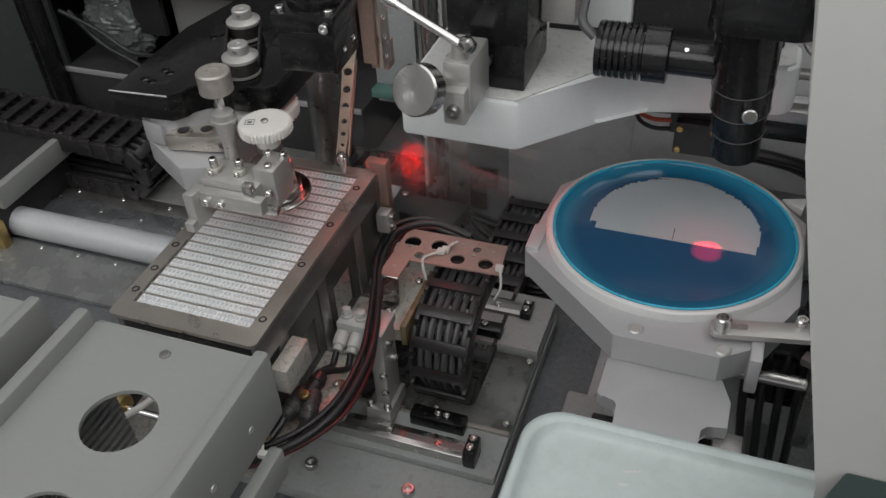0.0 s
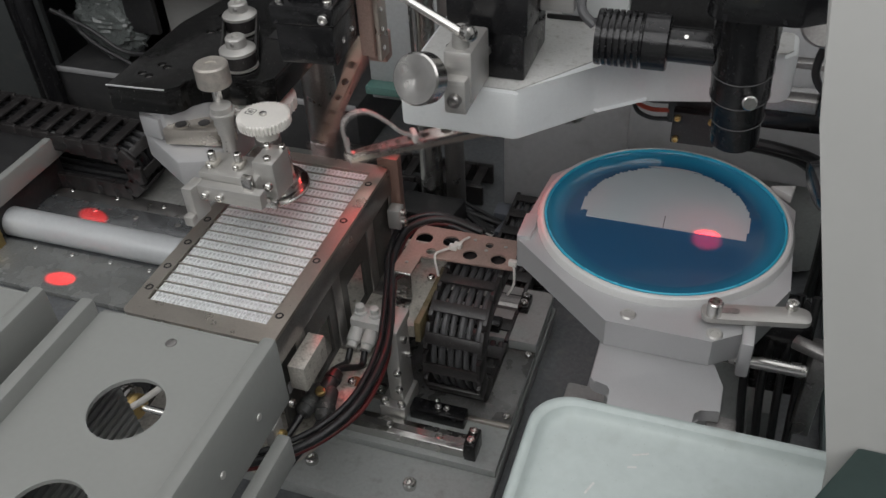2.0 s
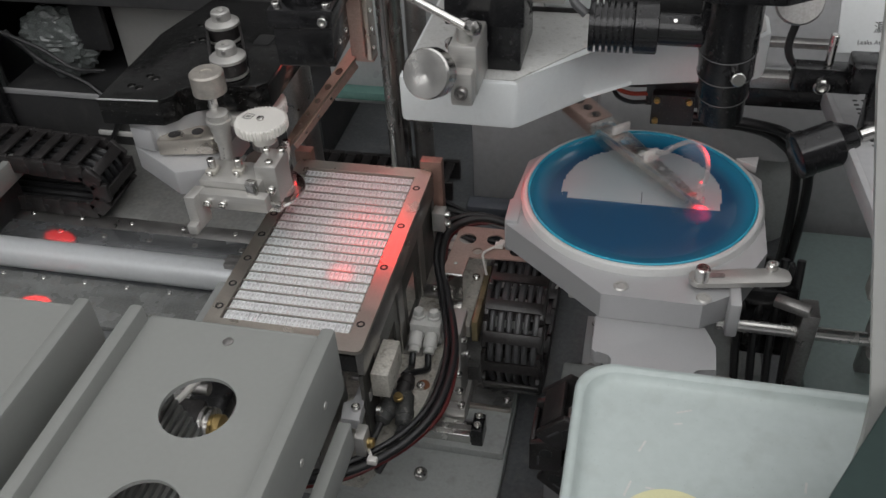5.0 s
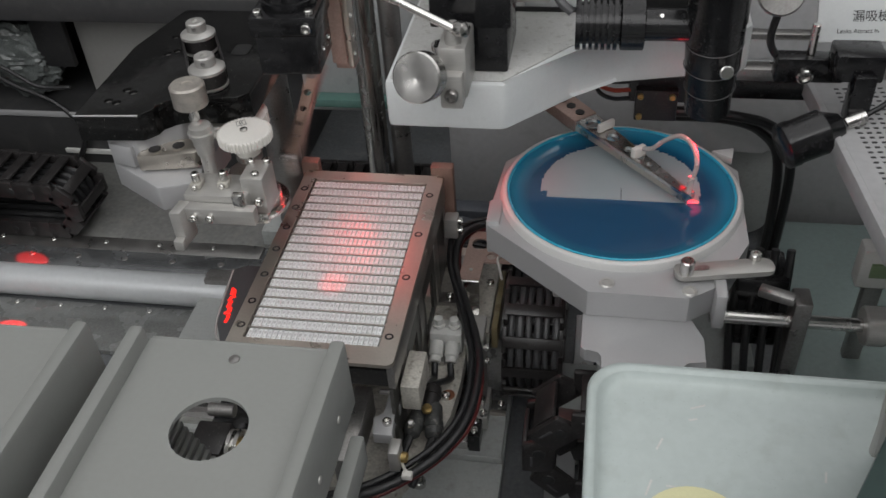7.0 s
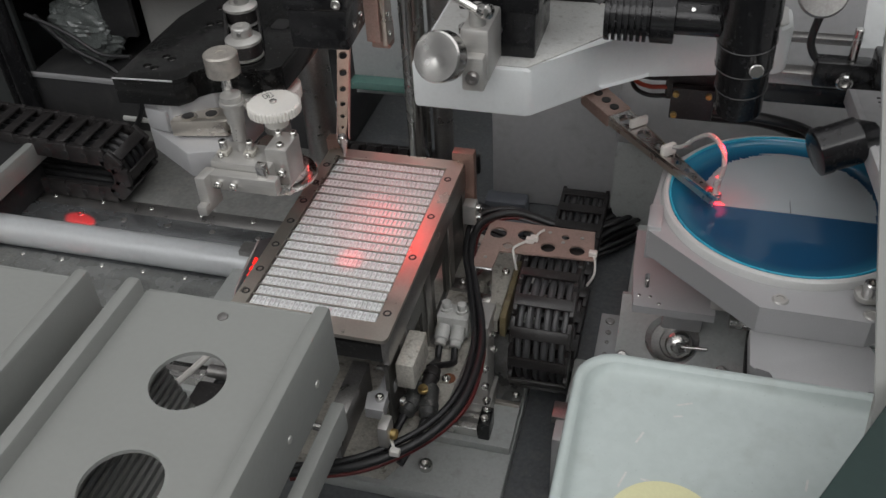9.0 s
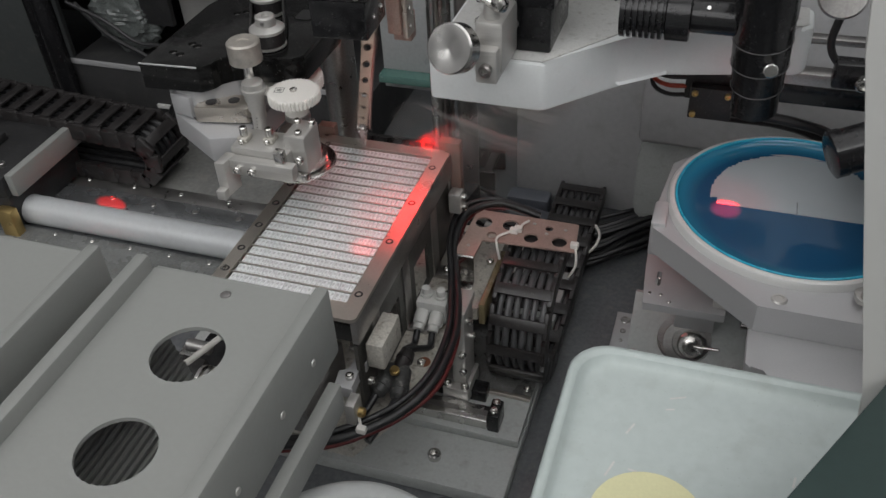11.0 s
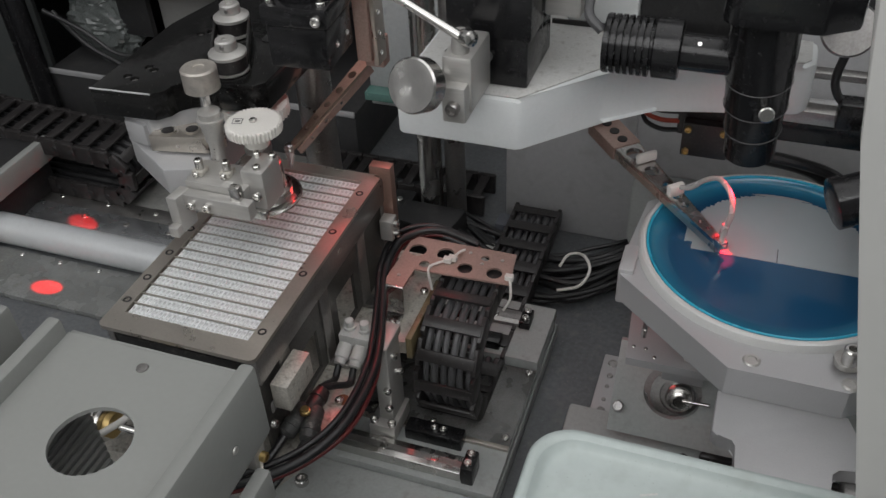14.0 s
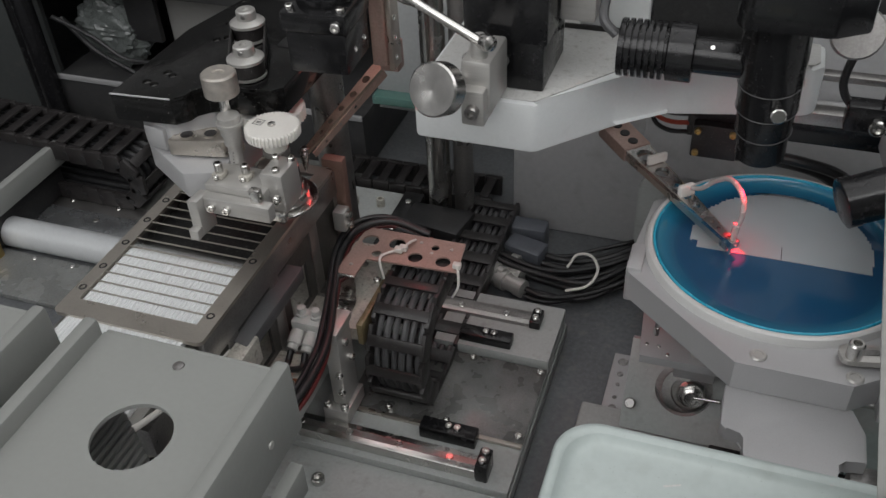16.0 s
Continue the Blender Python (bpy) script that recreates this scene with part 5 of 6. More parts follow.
for x, z in ((0.0930, 0.112), (0.0930, 0.1265), (0.1125, 0.1265)):
    screw(ls, (x, 0.0779, z), 0.0020, (0, -1, 0), material=BRASS)
for i, (dz, m_) in enumerate(((0, RUBBER), (0.006, REDW), (0.012, RUBBER), (0.016, REDW))):
    part("wire", hose([(0.087, 0.0860, 0.1200 + dz), (0.0760, 0.0850, 0.1200 + dz), (0.0670, 0.0870, 0.1240 + dz * 0.8), (0.0650, 0.0950, 0.1320 + dz * 0.5), (0.070, 0.11, 0.150)], 0.0014, 8), m_, ls)

offset()

# spot lamp on its black bracket
offset(0.004, 0.004, 0.0075)
sl = thing("spot_lamp", (0.20, 0.04, 0.15), "black cylindrical spot lamp on a jointed black bracket", "spot lamp")
part("lamp_head", lathe([(0, 0.0110), (0.001, 0.0132), (0.007, 0.0132), (0.0072, 0.0126), (0.024, 0.0128), (0.0245, 0.012), (0.034, 0.0070), (0.0345, 0.004)], (0.1740, 0.0150, 0.1500), (0.2080, 0.0270, 0.1600), 44), BLACKA, sl, "black lamp head")
part("stem", cyl((0.2070, 0.0265, 0.1595), (0.2180, 0.0300, 0.1630), 0.0042), STEEL, sl, "steel stem")
part("joint", box((0.2080, 0.0300, 0.1550), (0.2200, 0.0420, 0.1860), 0.0015), BLACKA, sl)
part("cross_block", box((0.1980, 0.0350, 0.1800), (0.2240, 0.0560, 0.1960), 0.0015), BLACKA, sl)
part("arm", box((0.1700, 0.0500, 0.1710), (0.2080, 0.0620, 0.1860), 0.0015), BLACKA, sl)
screw(sl, (0.1860, 0.0500, 0.1765), 0.0045, (0, -1, 0), h=0.004)
screw(sl, (0.2240, 0.0450, 0.1880), 0.0032, (1, 0, 0), h=0.004)
part("cable", hose([(0.2180, 0.030, 0.163), (0.2300, 0.0330, 0.1720), (0.245, 0.05, 0.183), (0.27, 0.07, 0.185)], 0.0016), RUBBER, sl)
offset()
rb = thing("rail_bars", (0.19, 0.085, 0.15), "dark horizontal bars behind the microscope", "bars")
part("bar", box((0.118, 0.0850, 0.1620), (0.30, 0.0960, 0.1700), 0.0008), DSTEEL, rb)
part("bar", box((0.118, 0.0960, 0.1430), (0.30, 0.1040, 0.1560), 0.0008), BLACKA, rb)
part("bar", box((0.118, 0.1040, 0.1800), (0.30, 0.1120, 0.1840), 0.0008), DSTEEL, rb)
for p in ([(0.118, 0.094, 0.134), (0.16, 0.094, 0.132), (0.19, 0.10, 0.12), (0.207, 0.11, 0.09), (0.212, 0.12, 0.02), (0.21, 0.125, -0.05)], [(0.118, 0.098, 0.128), (0.158, 0.098, 0.127), (0.183, 0.105, 0.114), (0.20, 0.115, 0.085), (0.205, 0.12, 0.02), (0.203, 0.125, -0.05)]):
    part("cable", hose(p, 0.0034), RUBBER, rb, "thick black cable")
hc = thing("hook_cable", (0.19, 0.06, 0.18), "black cable loop hanging under a silver disc", "cable")
part("cable", hose([(0.172, 0.062, 0.222), (0.170, 0.062, 0.200), (0.180, 0.062, 0.188), (0.20, 0.064, 0.187), (0.23, 0.068, 0.190), (0.27, 0.075, 0.192)], 0.0022), RUBBER, hc)
part("disc", lathe([(0, 0.0120), (0.002, 0.0130), (0.004, 0.0120)], (0.1690, 0.0540, 0.2330), (0.1690, 0.0400, 0.2400), 40), DSTEEL, hc, "silver disc")
part("pin", cyl((0.1925, 0.0600, 0.1850), (0.1925, 0.0600, 0.2120), 0.0024), STEEL, hc)
part("pin_head", cyl((0.1925, 0.0600, 0.1810), (0.1925, 0.0600, 0.1850), 0.0038), STEEL, hc)

# ---- foreground channels, tray and door panel ----
CZ1 = 0.2045


def channel(x0, x1, holes, label):
    t = thing("sheet_channel", ((x0 + x1) / 2, -0.33, CZ1 - 0.06), label, "channel", "grey channels in the foreground")
    part("web", plate_with_holes([(x0, -0.55), (x1, -0.55), (x1, -0.2045), (x0, -0.2045)], holes, CZ1 - 0.0018, CZ1, None, 40), CHANM, t)
    for xa, xb in ((x0 - 0.0062, x0 - 0.0002), (x1 + 0.0002, x1 + 0.0062)):
        part("flange", prism([(xa, -0.55), (xb, -0.55), (xb, -0.2045), (xa, -0.2045)], CZ1 - 0.027, CZ1 + 0.0072, 0.0018), CHANM, t)
    part("support_leg", box((x0 + 0.01, -0.405, Z0), (x1 - 0.01, -0.395, CZ1 - 0.002), 0.001), CHANM, t)
    part("end_lip", box((x0, -0.2042, CZ1 - 0.012), (x1, -0.2025, CZ1 - 0.0004), 0.0006), CHANM, t)
    return t


ch1 = channel(-0.0885, -0.0165, [(-0.0500, -0.2440, 0.0137), (-0.0500, -0.2890, 0.0137)], "matt grey sheet channel with round holes")
part("rivet", lathe([(0, 0.0022), (0.0004, 0.0020), (0.0006, 0.001)], (-0.0520, -0.2120, CZ1 + 0.0001), (-0.0520, -0.2120, 1), 18), DSTEEL, ch1)
channel(-0.2010, -0.1180, [], "matt grey sheet channel beside another one")
part("side_ledge", box((-0.0100, -0.55, CZ1 - 0.045), (-0.0045, -0.2180, CZ1 - 0.030), 0.001), CHANM, ch1)
for y in (-0.226, -0.252, -0.285):
    part("side_rivet", lathe([(0, 0.0016), (0.0004, 0.0014), (0.0006, 0.0006)], (-0.0102, y, CZ1 - 0.012), (1, y, CZ1 - 0.012), 14), ALU, ch1, "small bright rivet")
rk = thing("ribbed_block", (-0.065, -0.26, 0.13), "dark ribbed block under the channel's hole", "ribbed block")
part("core", prism([(-0.106, -0.320), (-0.060, -0.320), (-0.060, -0.235), (-0.080, -0.220), (-0.106, -0.200)], 0.146, 0.1688, 0.001), GREYPL, rk)
part("stand", box((-0.10, -0.38, Z0), (-0.07, -0.32, 0.168), 0.001), GREYPL, rk)
for i in range(15):
    x = -0.1060 + i * 0.0032
    part("rib", prism([(x, -0.320), (x + 0.0019, -0.320), (x + 0.0019, -0.2175 - (x + 0.08) * 0.76), (x, -0.2175 - (x + 0.08) * 0.76)], 0.1690, 0.1722, 0.0004), CHANM, rk, "grey rib")

gh = thing("bent_handle", (0.02, -0.25, Z0), "pale grey bent tube handle standing on the machine bed", "handle")
part("tube", hose([(-0.034, -0.316, Z0), (-0.034, -0.316, 0.090), (-0.0310, -0.2900, 0.136), (-0.0150, -0.2550, 0.135), (-0.0079, -0.2460, 0.135), (0.0037, -0.2395, 0.135), (0.0177, -0.2375, 0.135), (0.0340, -0.2410, 0.135), (0.0520, -0.2480, 0.134), (0.0650, -0.2560, 0.130), (0.0680, -0.2620, 0.090), (0.0680, -0.2620, Z0)], 0.0052, 18), mat("grey_tube_paint", (0.34, 0.35, 0.345), 0.42, 0.0, 0.05, 30, 0.05, 0.1), gh, angle=60)

ty = thing("plastic_tray", (0.17, -0.28, 0.15), "milky white plastic tray with rounded corners", "tray")
TX0, TX1, TY0, TY1 = 0.0775, 0.300, -0.48, -0.1660


def tray_band(prof, floor=False):
    bm = bmesh.new()
    rings = [[bm.verts.new((x, y, z)) for x, y in rrect(TX0 + d_, TY0 + d_, TX1 - d_, TY1 - d_, max(0.016 - d_ * 0.5, 0.006), 8)] for d_, z in prof]
    for p_, q_ in zip(rings, rings[1:]):
        for i in range(len(p_)):
            bm.faces.new((p_[i], p_[(i + 1) % len(p_)], q_[(i + 1) % len(p_)], q_[i]))
    if floor:
        bm.faces.new(rings[-1])
    return bm


part("outer_wall", tray_band([(0.0012, 0.150), (0.0006, 0.1690)]), TRAYM, ty, angle=60)
part("rim", tray_band([(0.0006, 0.1685), (0.0, 0.1700), (0.0008, 0.1712), (0.0030, 0.1712), (0.0042, 0.1702)]), TRAYM, ty, "smooth rounded rim", 60)
part("tray_floor", tray_band([(0.0041, 0.1703), (0.0056, 0.1676), (0.0072, 0.1664), (0.0100, 0.1660)], True), TRAYM, ty, "scuffed tray floor", 60)
part("underside", tray_band([(0.0012, 0.1502), (0.02, 0.1500)], True), TRAYM, ty)
rt = random.Random(8)
for i in range(7):
    x, y, w = rt.uniform(0.10, 0.20), rt.uniform(-0.235, -0.180), rt.uniform(0, 3.1)
    part("scuff", box((-rt.uniform(0.001, 0.007), -0.0004, 0), (0.001, 0.0004, 0.00005), 0, Matrix.Translation((x, y, 0.16602)) @ Matrix.Rotation(w, 4, "Z")), GREYPL, ty, "faint grey scuff")
ys = solo("yellow_disc", lathe([(0, 0.0200), (0.0005, 0.0200)], (0.1170, -0.2410, 0.1661), (0.1170, -0.2410, 1), 48), YELLOW, "pale yellow paper disc in the tray", "paper disc")

dpn = thing("door_panel", (0.26, -0.2, 0.2), "pale grey door panel with a slanting edge", "panel", kind="structure")
bm = bmesh.new()
pl = [(0.1395, 0.40), (0.1505, 0.325), (0.1655, 0.258), (0.1790, 0.205), (0.1790, 0.170), (0.46, 0.170), (0.46, 0.40)]
one = prism(pl, 0, 0.004, 0.0015)
bmesh.ops.transform(one, matrix=Matrix.Translation((0, -0.200, 0)) @ pose(0, 0, 0, 90), verts=one.verts)
part("sheet", join(bm, one), PANELM, dpn)
part("lower_flange", prism([(0.1830, -0.2045), (0.0880, -0.380), (0.46, -0.380), (0.46, -0.2045)], 0.2165, 0.2200, 0.001), TEAL, dpn, "dark green folded sheet")

# ---- background on the left: conveyor, carrier, rods ----
cv = thing("conveyor", (-0.42, 0.12, Z0), "grey conveyor with polished steel track and screws", "conveyor")
part("deck", box((-0.80, 0.160, Z0 + 0.0003), (-0.205, 0.300, -0.0605), 0.0003), BEIGE, cv, "stained beige deck")
part("strip", box((-0.80, 0.140, Z0 + 0.0003), (-0.21, 0.1598, -0.0585), 0.0004), DSTEEL, cv, "dark polished strip")
part("shelf", box((-0.80, 0.108, Z0 + 0.0003), (-0.20, 0.1395, -0.0560), 0.0008), mat("polished_shelf", (0.34, 0.35, 0.36), 0.24, 0.8, 0.2, 40, 0.05, 0.1), cv, "polished drilled shelf")
part("tube_bar", cyl((-0.80, 0.0860, -0.0480), (-0.195, 0.0860, -0.0480), 0.0137, 40), mat("pale_bar_paint", (0.52, 0.535, 0.545), 0.38, 0.2, 0.06, 20, 0.05, 0.06), cv, "thick pale bar")
part("front_strip", box((-0.80, 0.020, Z0 + 0.0003), (-0.22, 0.0720, -0.0570), 0.0005), mat("oily_grey_plate", (0.21, 0.215, 0.21), 0.25, 0.3, 0.35, 40, 0.1, 0.5), cv, "oily grey plate")
for i in range(9):
    screw(cv, (-0.60 + i * 0.04, 0.067, -0.057), 0.0022, h=0.0008)
    screw(cv, (-0.62 + i * 0.052, 0.153, -0.0585), 0.0026, h=0.0008)
    if i < 5:
        screw(cv, (-0.42 + i * 0.045, 0.129, -0.0560), 0.0030, h=0.0005, material=DSTEEL)
lb = thing("carrier_loop", (-0.42, 0.18, Z0), "thick black cable carrier curling back over itself", "cable carrier")
run = [(-0.405 - 0.0185 * i, -0.0495, 180) for i in range(11, 0, -1)] + [(-0.405 + 0.0205 * math.sin(radians(w)), -0.029 - 0.0205 * math.cos(radians(w)), 180 - w) for w in range(0, 181, 45)] + [(-0.405 - 0.0185 * i, -0.0085 + 0.0012 * i, 0) for i in range(1, 11)]
for x, z, w in run:
    m = Matrix.Translation((x, 0.180, z)) @ Matrix.Rotation(radians(w), 4, "Y")
    for y in (-0.026, 0.021):
        one = prism([(-0.0105, -0.0085), (0.0075, -0.0085), (0.0105, 0.0), (0.0075, 0.0088), (-0.0105, 0.0088)], y, y + 0.005, 0.0012)
        bmesh.ops.transform(one, matrix=m @ Matrix(((1, 0, 0, 0), (0, 0, 1, 0), (0, 1, 0, 0), (0, 0, 0, 1))), verts=one.verts)
        link = part("side_plate", one, BLACKPL, lb)
    part("crossbar", box((-0.0060, -0.0208, 0.0065), (0.0040, 0.0208, 0.0090), 0.0008, m), BLACKPL, link)
    part("pin", cyl(m @ Vector((0.006, -0.0264, 0)), m @ Vector((0.006, -0.0258, 0)), 0.0030, 14), BLACKG, link)
for k in range(4):
    y = 0.166 + k * 0.0095
    part("cable", hose([(x, y, z) for x, z, w in run], 0.0038, 8, steps=3), RUBBER, lb)
bc2 = thing("rear_carrier", (-0.15, 0.27, Z0), "black cable carrier running across the rear of the bed", "cable carrier")
for i in range(10):
    x = -0.235 + i * 0.0165
    part("side_plate", box((x, 0.235, -0.0600), (x + 0.016, 0.240, -0.0400), 0.0012), BLACKPL, bc2)
    part("side_plate", box((x, 0.270, -0.0600), (x + 0.016, 0.275, -0.0400), 0.0012), BLACKPL, bc2)
    part("crossbar", box((x + 0.003, 0.2402, -0.0430), (x + 0.0115, 0.2698, -0.0405), 0.0006), BLACKPL, bc2)
rp = thing("rear_platform", (-0.18, 0.20, Z0), "grey painted platform with tall screws behind the stage", "platform")
part("plate", box((-0.213, 0.165, Z0 + 0.0003), (-0.152, 0.231, -0.045), 0.0015), CAST, rp)
part("dark_bar", box((-0.1515, 0.150, Z0 + 0.0003), (-0.132, 0.233, -0.043), 0.0015), BLACKG, rp, "oily black bar")
for x, y in ((-0.190, 0.205), (-0.166, 0.208), (-0.180, 0.180)):
    screw(rp, (x, y, -0.045), 0.0038, h=0.008, material=GRIMY)
for x, y in ((-0.142, 0.215), (-0.142, 0.175)):
    screw(rp, (x, y, -0.043), 0.0030)
sb = thing("left_slide", (-0.58, 0.12, Z0), "grey slide block with a grimy black top", "slide")
part("block", box((-0.74, 0.066, -0.0560), (-0.476, 0.164, -0.0225), 0.002), BLACKG, sb)
part("side_plate", box((-0.476, 0.070, -0.0225), (-0.468, 0.166, 0.0), 0.0015), CHANM, sb, "pale painted end plate")
part("top_plate", box((-0.74, 0.066, -0.0224), (-0.4762, 0.166, -0.002), 0.001), BLACKG, sb)
for k in range(3):
    part("bracket", box((-0.53 - k * 0.03, 0.10, -0.0018), (-0.515 - k * 0.03, 0.125 + k * 0.012, 0.006), 0.001), BLACKG, sb)
    screw(sb, (-0.49 - k * 0.03, 0.085 + k * 0.02, -0.002), 0.0035, material=DSTEEL)
part("brass_stop", box((-0.487, 0.055, -0.060), (-0.470, 0.0655, -0.030), 0.002), BRASS, sb, "grimy brass stop")
cvt = thing("rear_ledge", (-0.40, 0.31, Z0), "dark cabinet ledge with a pale worn front edge", "ledge")
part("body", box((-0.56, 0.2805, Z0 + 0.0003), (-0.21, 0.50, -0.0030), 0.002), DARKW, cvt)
part("edge_strip", box((-0.56, 0.2780, -0.0060), (-0.21, 0.2803, 0.0), 0.0006), ALUP, cvt, "pale worn edge")
part("lower_strip", box((-0.46, 0.2770, -0.0480), (-0.36, 0.2803, -0.0430), 0.0006), GREYPL, cvt)
fr = thing("support_frame", (-0.56, 0.28, Z0), "dark frame posts in front of a pale housing", "frame")
part("post", cyl((-0.562, 0.270, Z0), (-0.566, 0.274, 0.101), 0.0100), BLACKA, fr, "black round post")
part("post", cyl((-0.590, 0.285, Z0), (-0.594, 0.287, 0.101), 0.0070), BLACKA, fr, "black round post")
part("post_foot", box((-0.580, 0.252, Z0 + 0.0003), (-0.544, 0.277, -0.045), 0.002), BLACKG, fr)
part("side_panel", box((-0.78, 0.300, Z0 + 0.001), (-0.572, 0.306, 0.1008), 0.001), mat("dark_grey_panel", (0.055, 0.06, 0.06), 0.45, 0.0, 0.15, 16, 0.1, 0.1), fr, "dark grey panel")
part("black_panel", box((-0.470, 0.305, 0.036), (-0.4345, 0.312, 0.1008), 0.001), BLACKG, fr, "black panel")
part("housing", box((-0.4340, 0.322, -0.0028), (-0.335, 0.42, 0.1008), 0.003), mat("pale_housing", (0.26, 0.255, 0.245), 0.5, 0, 0.05, 20, 0.1, 0.1), fr, "pale housing")
part("cable", hose([(-0.54, 0.292, 0.058), (-0.50, 0.283, 0.030), (-0.455, 0.282, 0.008), (-0.43, 0.276, -0.02), (-0.445, 0.272, -0.055)], 0.0028, 8), RUBBER, fr, "hanging black cable")
part("cable", hose([(-0.53, 0.270, 0.070), (-0.49, 0.272, 0.052), (-0.462, 0.276, 0.030), (-0.43, 0.279, 0.028)], 0.0022, 8), RUBBER, fr, "hanging black cable")
bgm = bmesh.new()
bmesh.ops.create_icosphere(bgm, subdivisions=5, radius=0.05)
for v in bgm.verts:
    n_ = noise.noise(v.co * 38) * 0.16 + abs(noise.noise(v.co * Vector((60, 60, 150)))) * 0.20 + noise.noise(v.co * 190) * 0.05
    v.co = Vector((v.co.x * 0.88, v.co.y * 0.42, v.co.z * 0.75)) * (0.95 + n_)
bmesh.ops.translate(bgm, vec=(-0.497, 0.318, 0.0385), verts=bgm.verts)
solo("plastic_bag", bgm, BAG, "crumpled clear plastic bag stuffed on a dark ledge", "bag", angle=25)
gd = thing("guide_columns", (-0.1, 0.15, Z0), "polished vertical guide columns behind the stage", "columns")
part("column", cyl((-0.1080, 0.208, Z0), (-0.1080, 0.208, 0.30), 0.0100), STEEL, gd, "polished column")
part("column", cyl((-0.155, 0.115, Z0), (-0.155, 0.115, 0.165), 0.0125), DSTEEL, gd, "dark column")
part("column", cyl((-0.0880, 0.214, Z0), (-0.0880, 0.214, 0.30), 0.0085), DSTEEL, gd, "dark column")
part("column_foot", prism([(-0.130, 0.168), (-0.078, 0.160), (-0.072, 0.196), (-0.128, 0.197)], Z0 + 0.0003, -0.024, 0.003), BLACKG, gd, "oily black foot block")
wn = thing("rear_window", (-0.12, 0.25, 0.0), "pale framed window with a greenish glass edge", "window", kind="structure")
part("pane", box((-0.20, 0.300, 0.0), (-0.052, 0.304, 0.16), 0.0004), mat("pale_pane", (0.36, 0.37, 0.37), 0.3, 0, 0.1, 20, 0.05, 0.1), wn)
part("window_sill", box((-0.20, 0.285, 0.012), (-0.052, 0.2995, 0.020), 0.0005), GREENP, wn, "greenish glass edge")
ct = thing("cable_coil", (0.01, 0.18, Z0), "tangle of dark cables with white ties on the bed", "cables")
rc = random.Random(11)
for i in range(14):
    y, z = 0.155 + rc.uniform(-0.02, 0.03), Z0 + 0.004 + rc.uniform(0, 0.014)
    part("cable", hose([(-0.075 + rc.uniform(-0.02, 0.01), y + 0.025, z + 0.01), (-0.04, y + 0.012 + rc.uniform(-0.006, 0.006), z + 0.004), (0.0, y + rc.uniform(-0.006, 0.006), z), (0.035, y + 0.008 + rc.uniform(-0.008, 0.008), z + 0.002), (0.065, y + 0.035, z + 0.004), (0.085, y + 0.06, z)], rc.choice((0.0018, 0.0024, 0.003)), 8), RUBBER, ct)
part("tie", hose([(0.014, 0.168, -0.044), (0.020, 0.176, -0.036), (0.032, 0.173, -0.032), (0.040, 0.160, -0.034), (0.035, 0.147, -0.041), (0.018, 0.144, -0.048)], 0.0012), NYLON, ct, "white cable tie")
for x, y in ((-0.050, 0.160), (-0.040, 0.150), (-0.060, 0.172)):
    part("gland", lathe([(0, 0.005), (0.004, 0.005), (0.0042, 0.0062), (0.010, 0.0062), (0.0102, 0.0048), (0.016, 0.0048), (0.017, 0.003)], (x - 0.008, y + 0.004, -0.045), (x + 0.01, y - 0.004, -0.045), 24), ALU, ct, "silver cable gland")
sh = thing("drive_shaft", (0.22, -0.01, 0.05), "steel drive shaft with a round collar", "shaft")
part("shaft", cyl((0.150, -0.012, 0.055), (0.270, -0.012, 0.055), 0.0042), STEEL, sh)
part("collar", lathe([(0, 0.011), (0.001, 0.012), (0.012, 0.012), (0.013, 0.011)], (0.238, -0.012, 0.055), (0.30, -0.012, 0.055), 36), ALU, sh, "aluminium collar")
part("fork", box((0.196, -0.020, 0.01), (0.206, -0.004, 0.075), 0.001), DSTEEL, sh)
part("bearing_block", box((0.165, 0.0, 0.02), (0.196, 0.03, 0.075), 0.002), BLACKA, sh)
for k in range(4):
    part("hanging_cable", hose([(0.168 + k * 0.009, 0.012, 0.09), (0.165 + k * 0.01, -0.004, 0.04), (0.170 + k * 0.009, -0.010, -0.01), (0.175 + k * 0.008, 0.0, -0.055)], 0.0026), RUBBER, sh, "hanging black cable")
hg = thing("rounded_housing", (0.15, 0.2, 0.0), "grey housing with a rounded end at the rear", "housing")
part("shell", prism(arc(0.205, 0.025, 0.030, 90, -90, 16) + [(0.06, -0.005), (0.06, 0.055)], 0.0, 0.040, 0.004, m=Matrix.Translation((0, 0.232, 0.045)) @ pose(0, 0, 0, 90)), WALLM, hg)
part("lower_shell", prism(rrect(0.06, -0.055, 0.225, 0.035, 0.02), 0.0, 0.025, 0.003, m=Matrix.Translation((0, 0.232, 0.002)) @ pose(0, 0, 0, 90)), CAST, hg)
wg = thing("grid_board", (0.26, 0.0, 0.12), "white perforated board lying flat with a pale edge", "board")
gm = Matrix.Translation((0.2076, 0.0227, 0.165)) @ pose(0, 0, 0, 0, 0, 5.5)
part("board", box((0.0, -0.100, -0.003), (0.12, 0.060, 0.0), 0.0008, gm), WALLM, wg)
part("edge_wall", box((-0.0040, -0.100, -0.010), (-0.0002, 0.060, 0.0012), 0.0006, gm), WALLM, wg, "pale grey edge wall")
gb = bmesh.new()
for i in range(20):
    for j in range(26):
        box((0.010 + i * 0.0050, -0.072 + j * 0.0048, 0.0001), (0.0126 + i * 0.0050, -0.0705 + j * 0.0048, 0.0003), 0, gm, gb)
tagged(part("perforation", gb, DARKW, wg), kind="stuff")
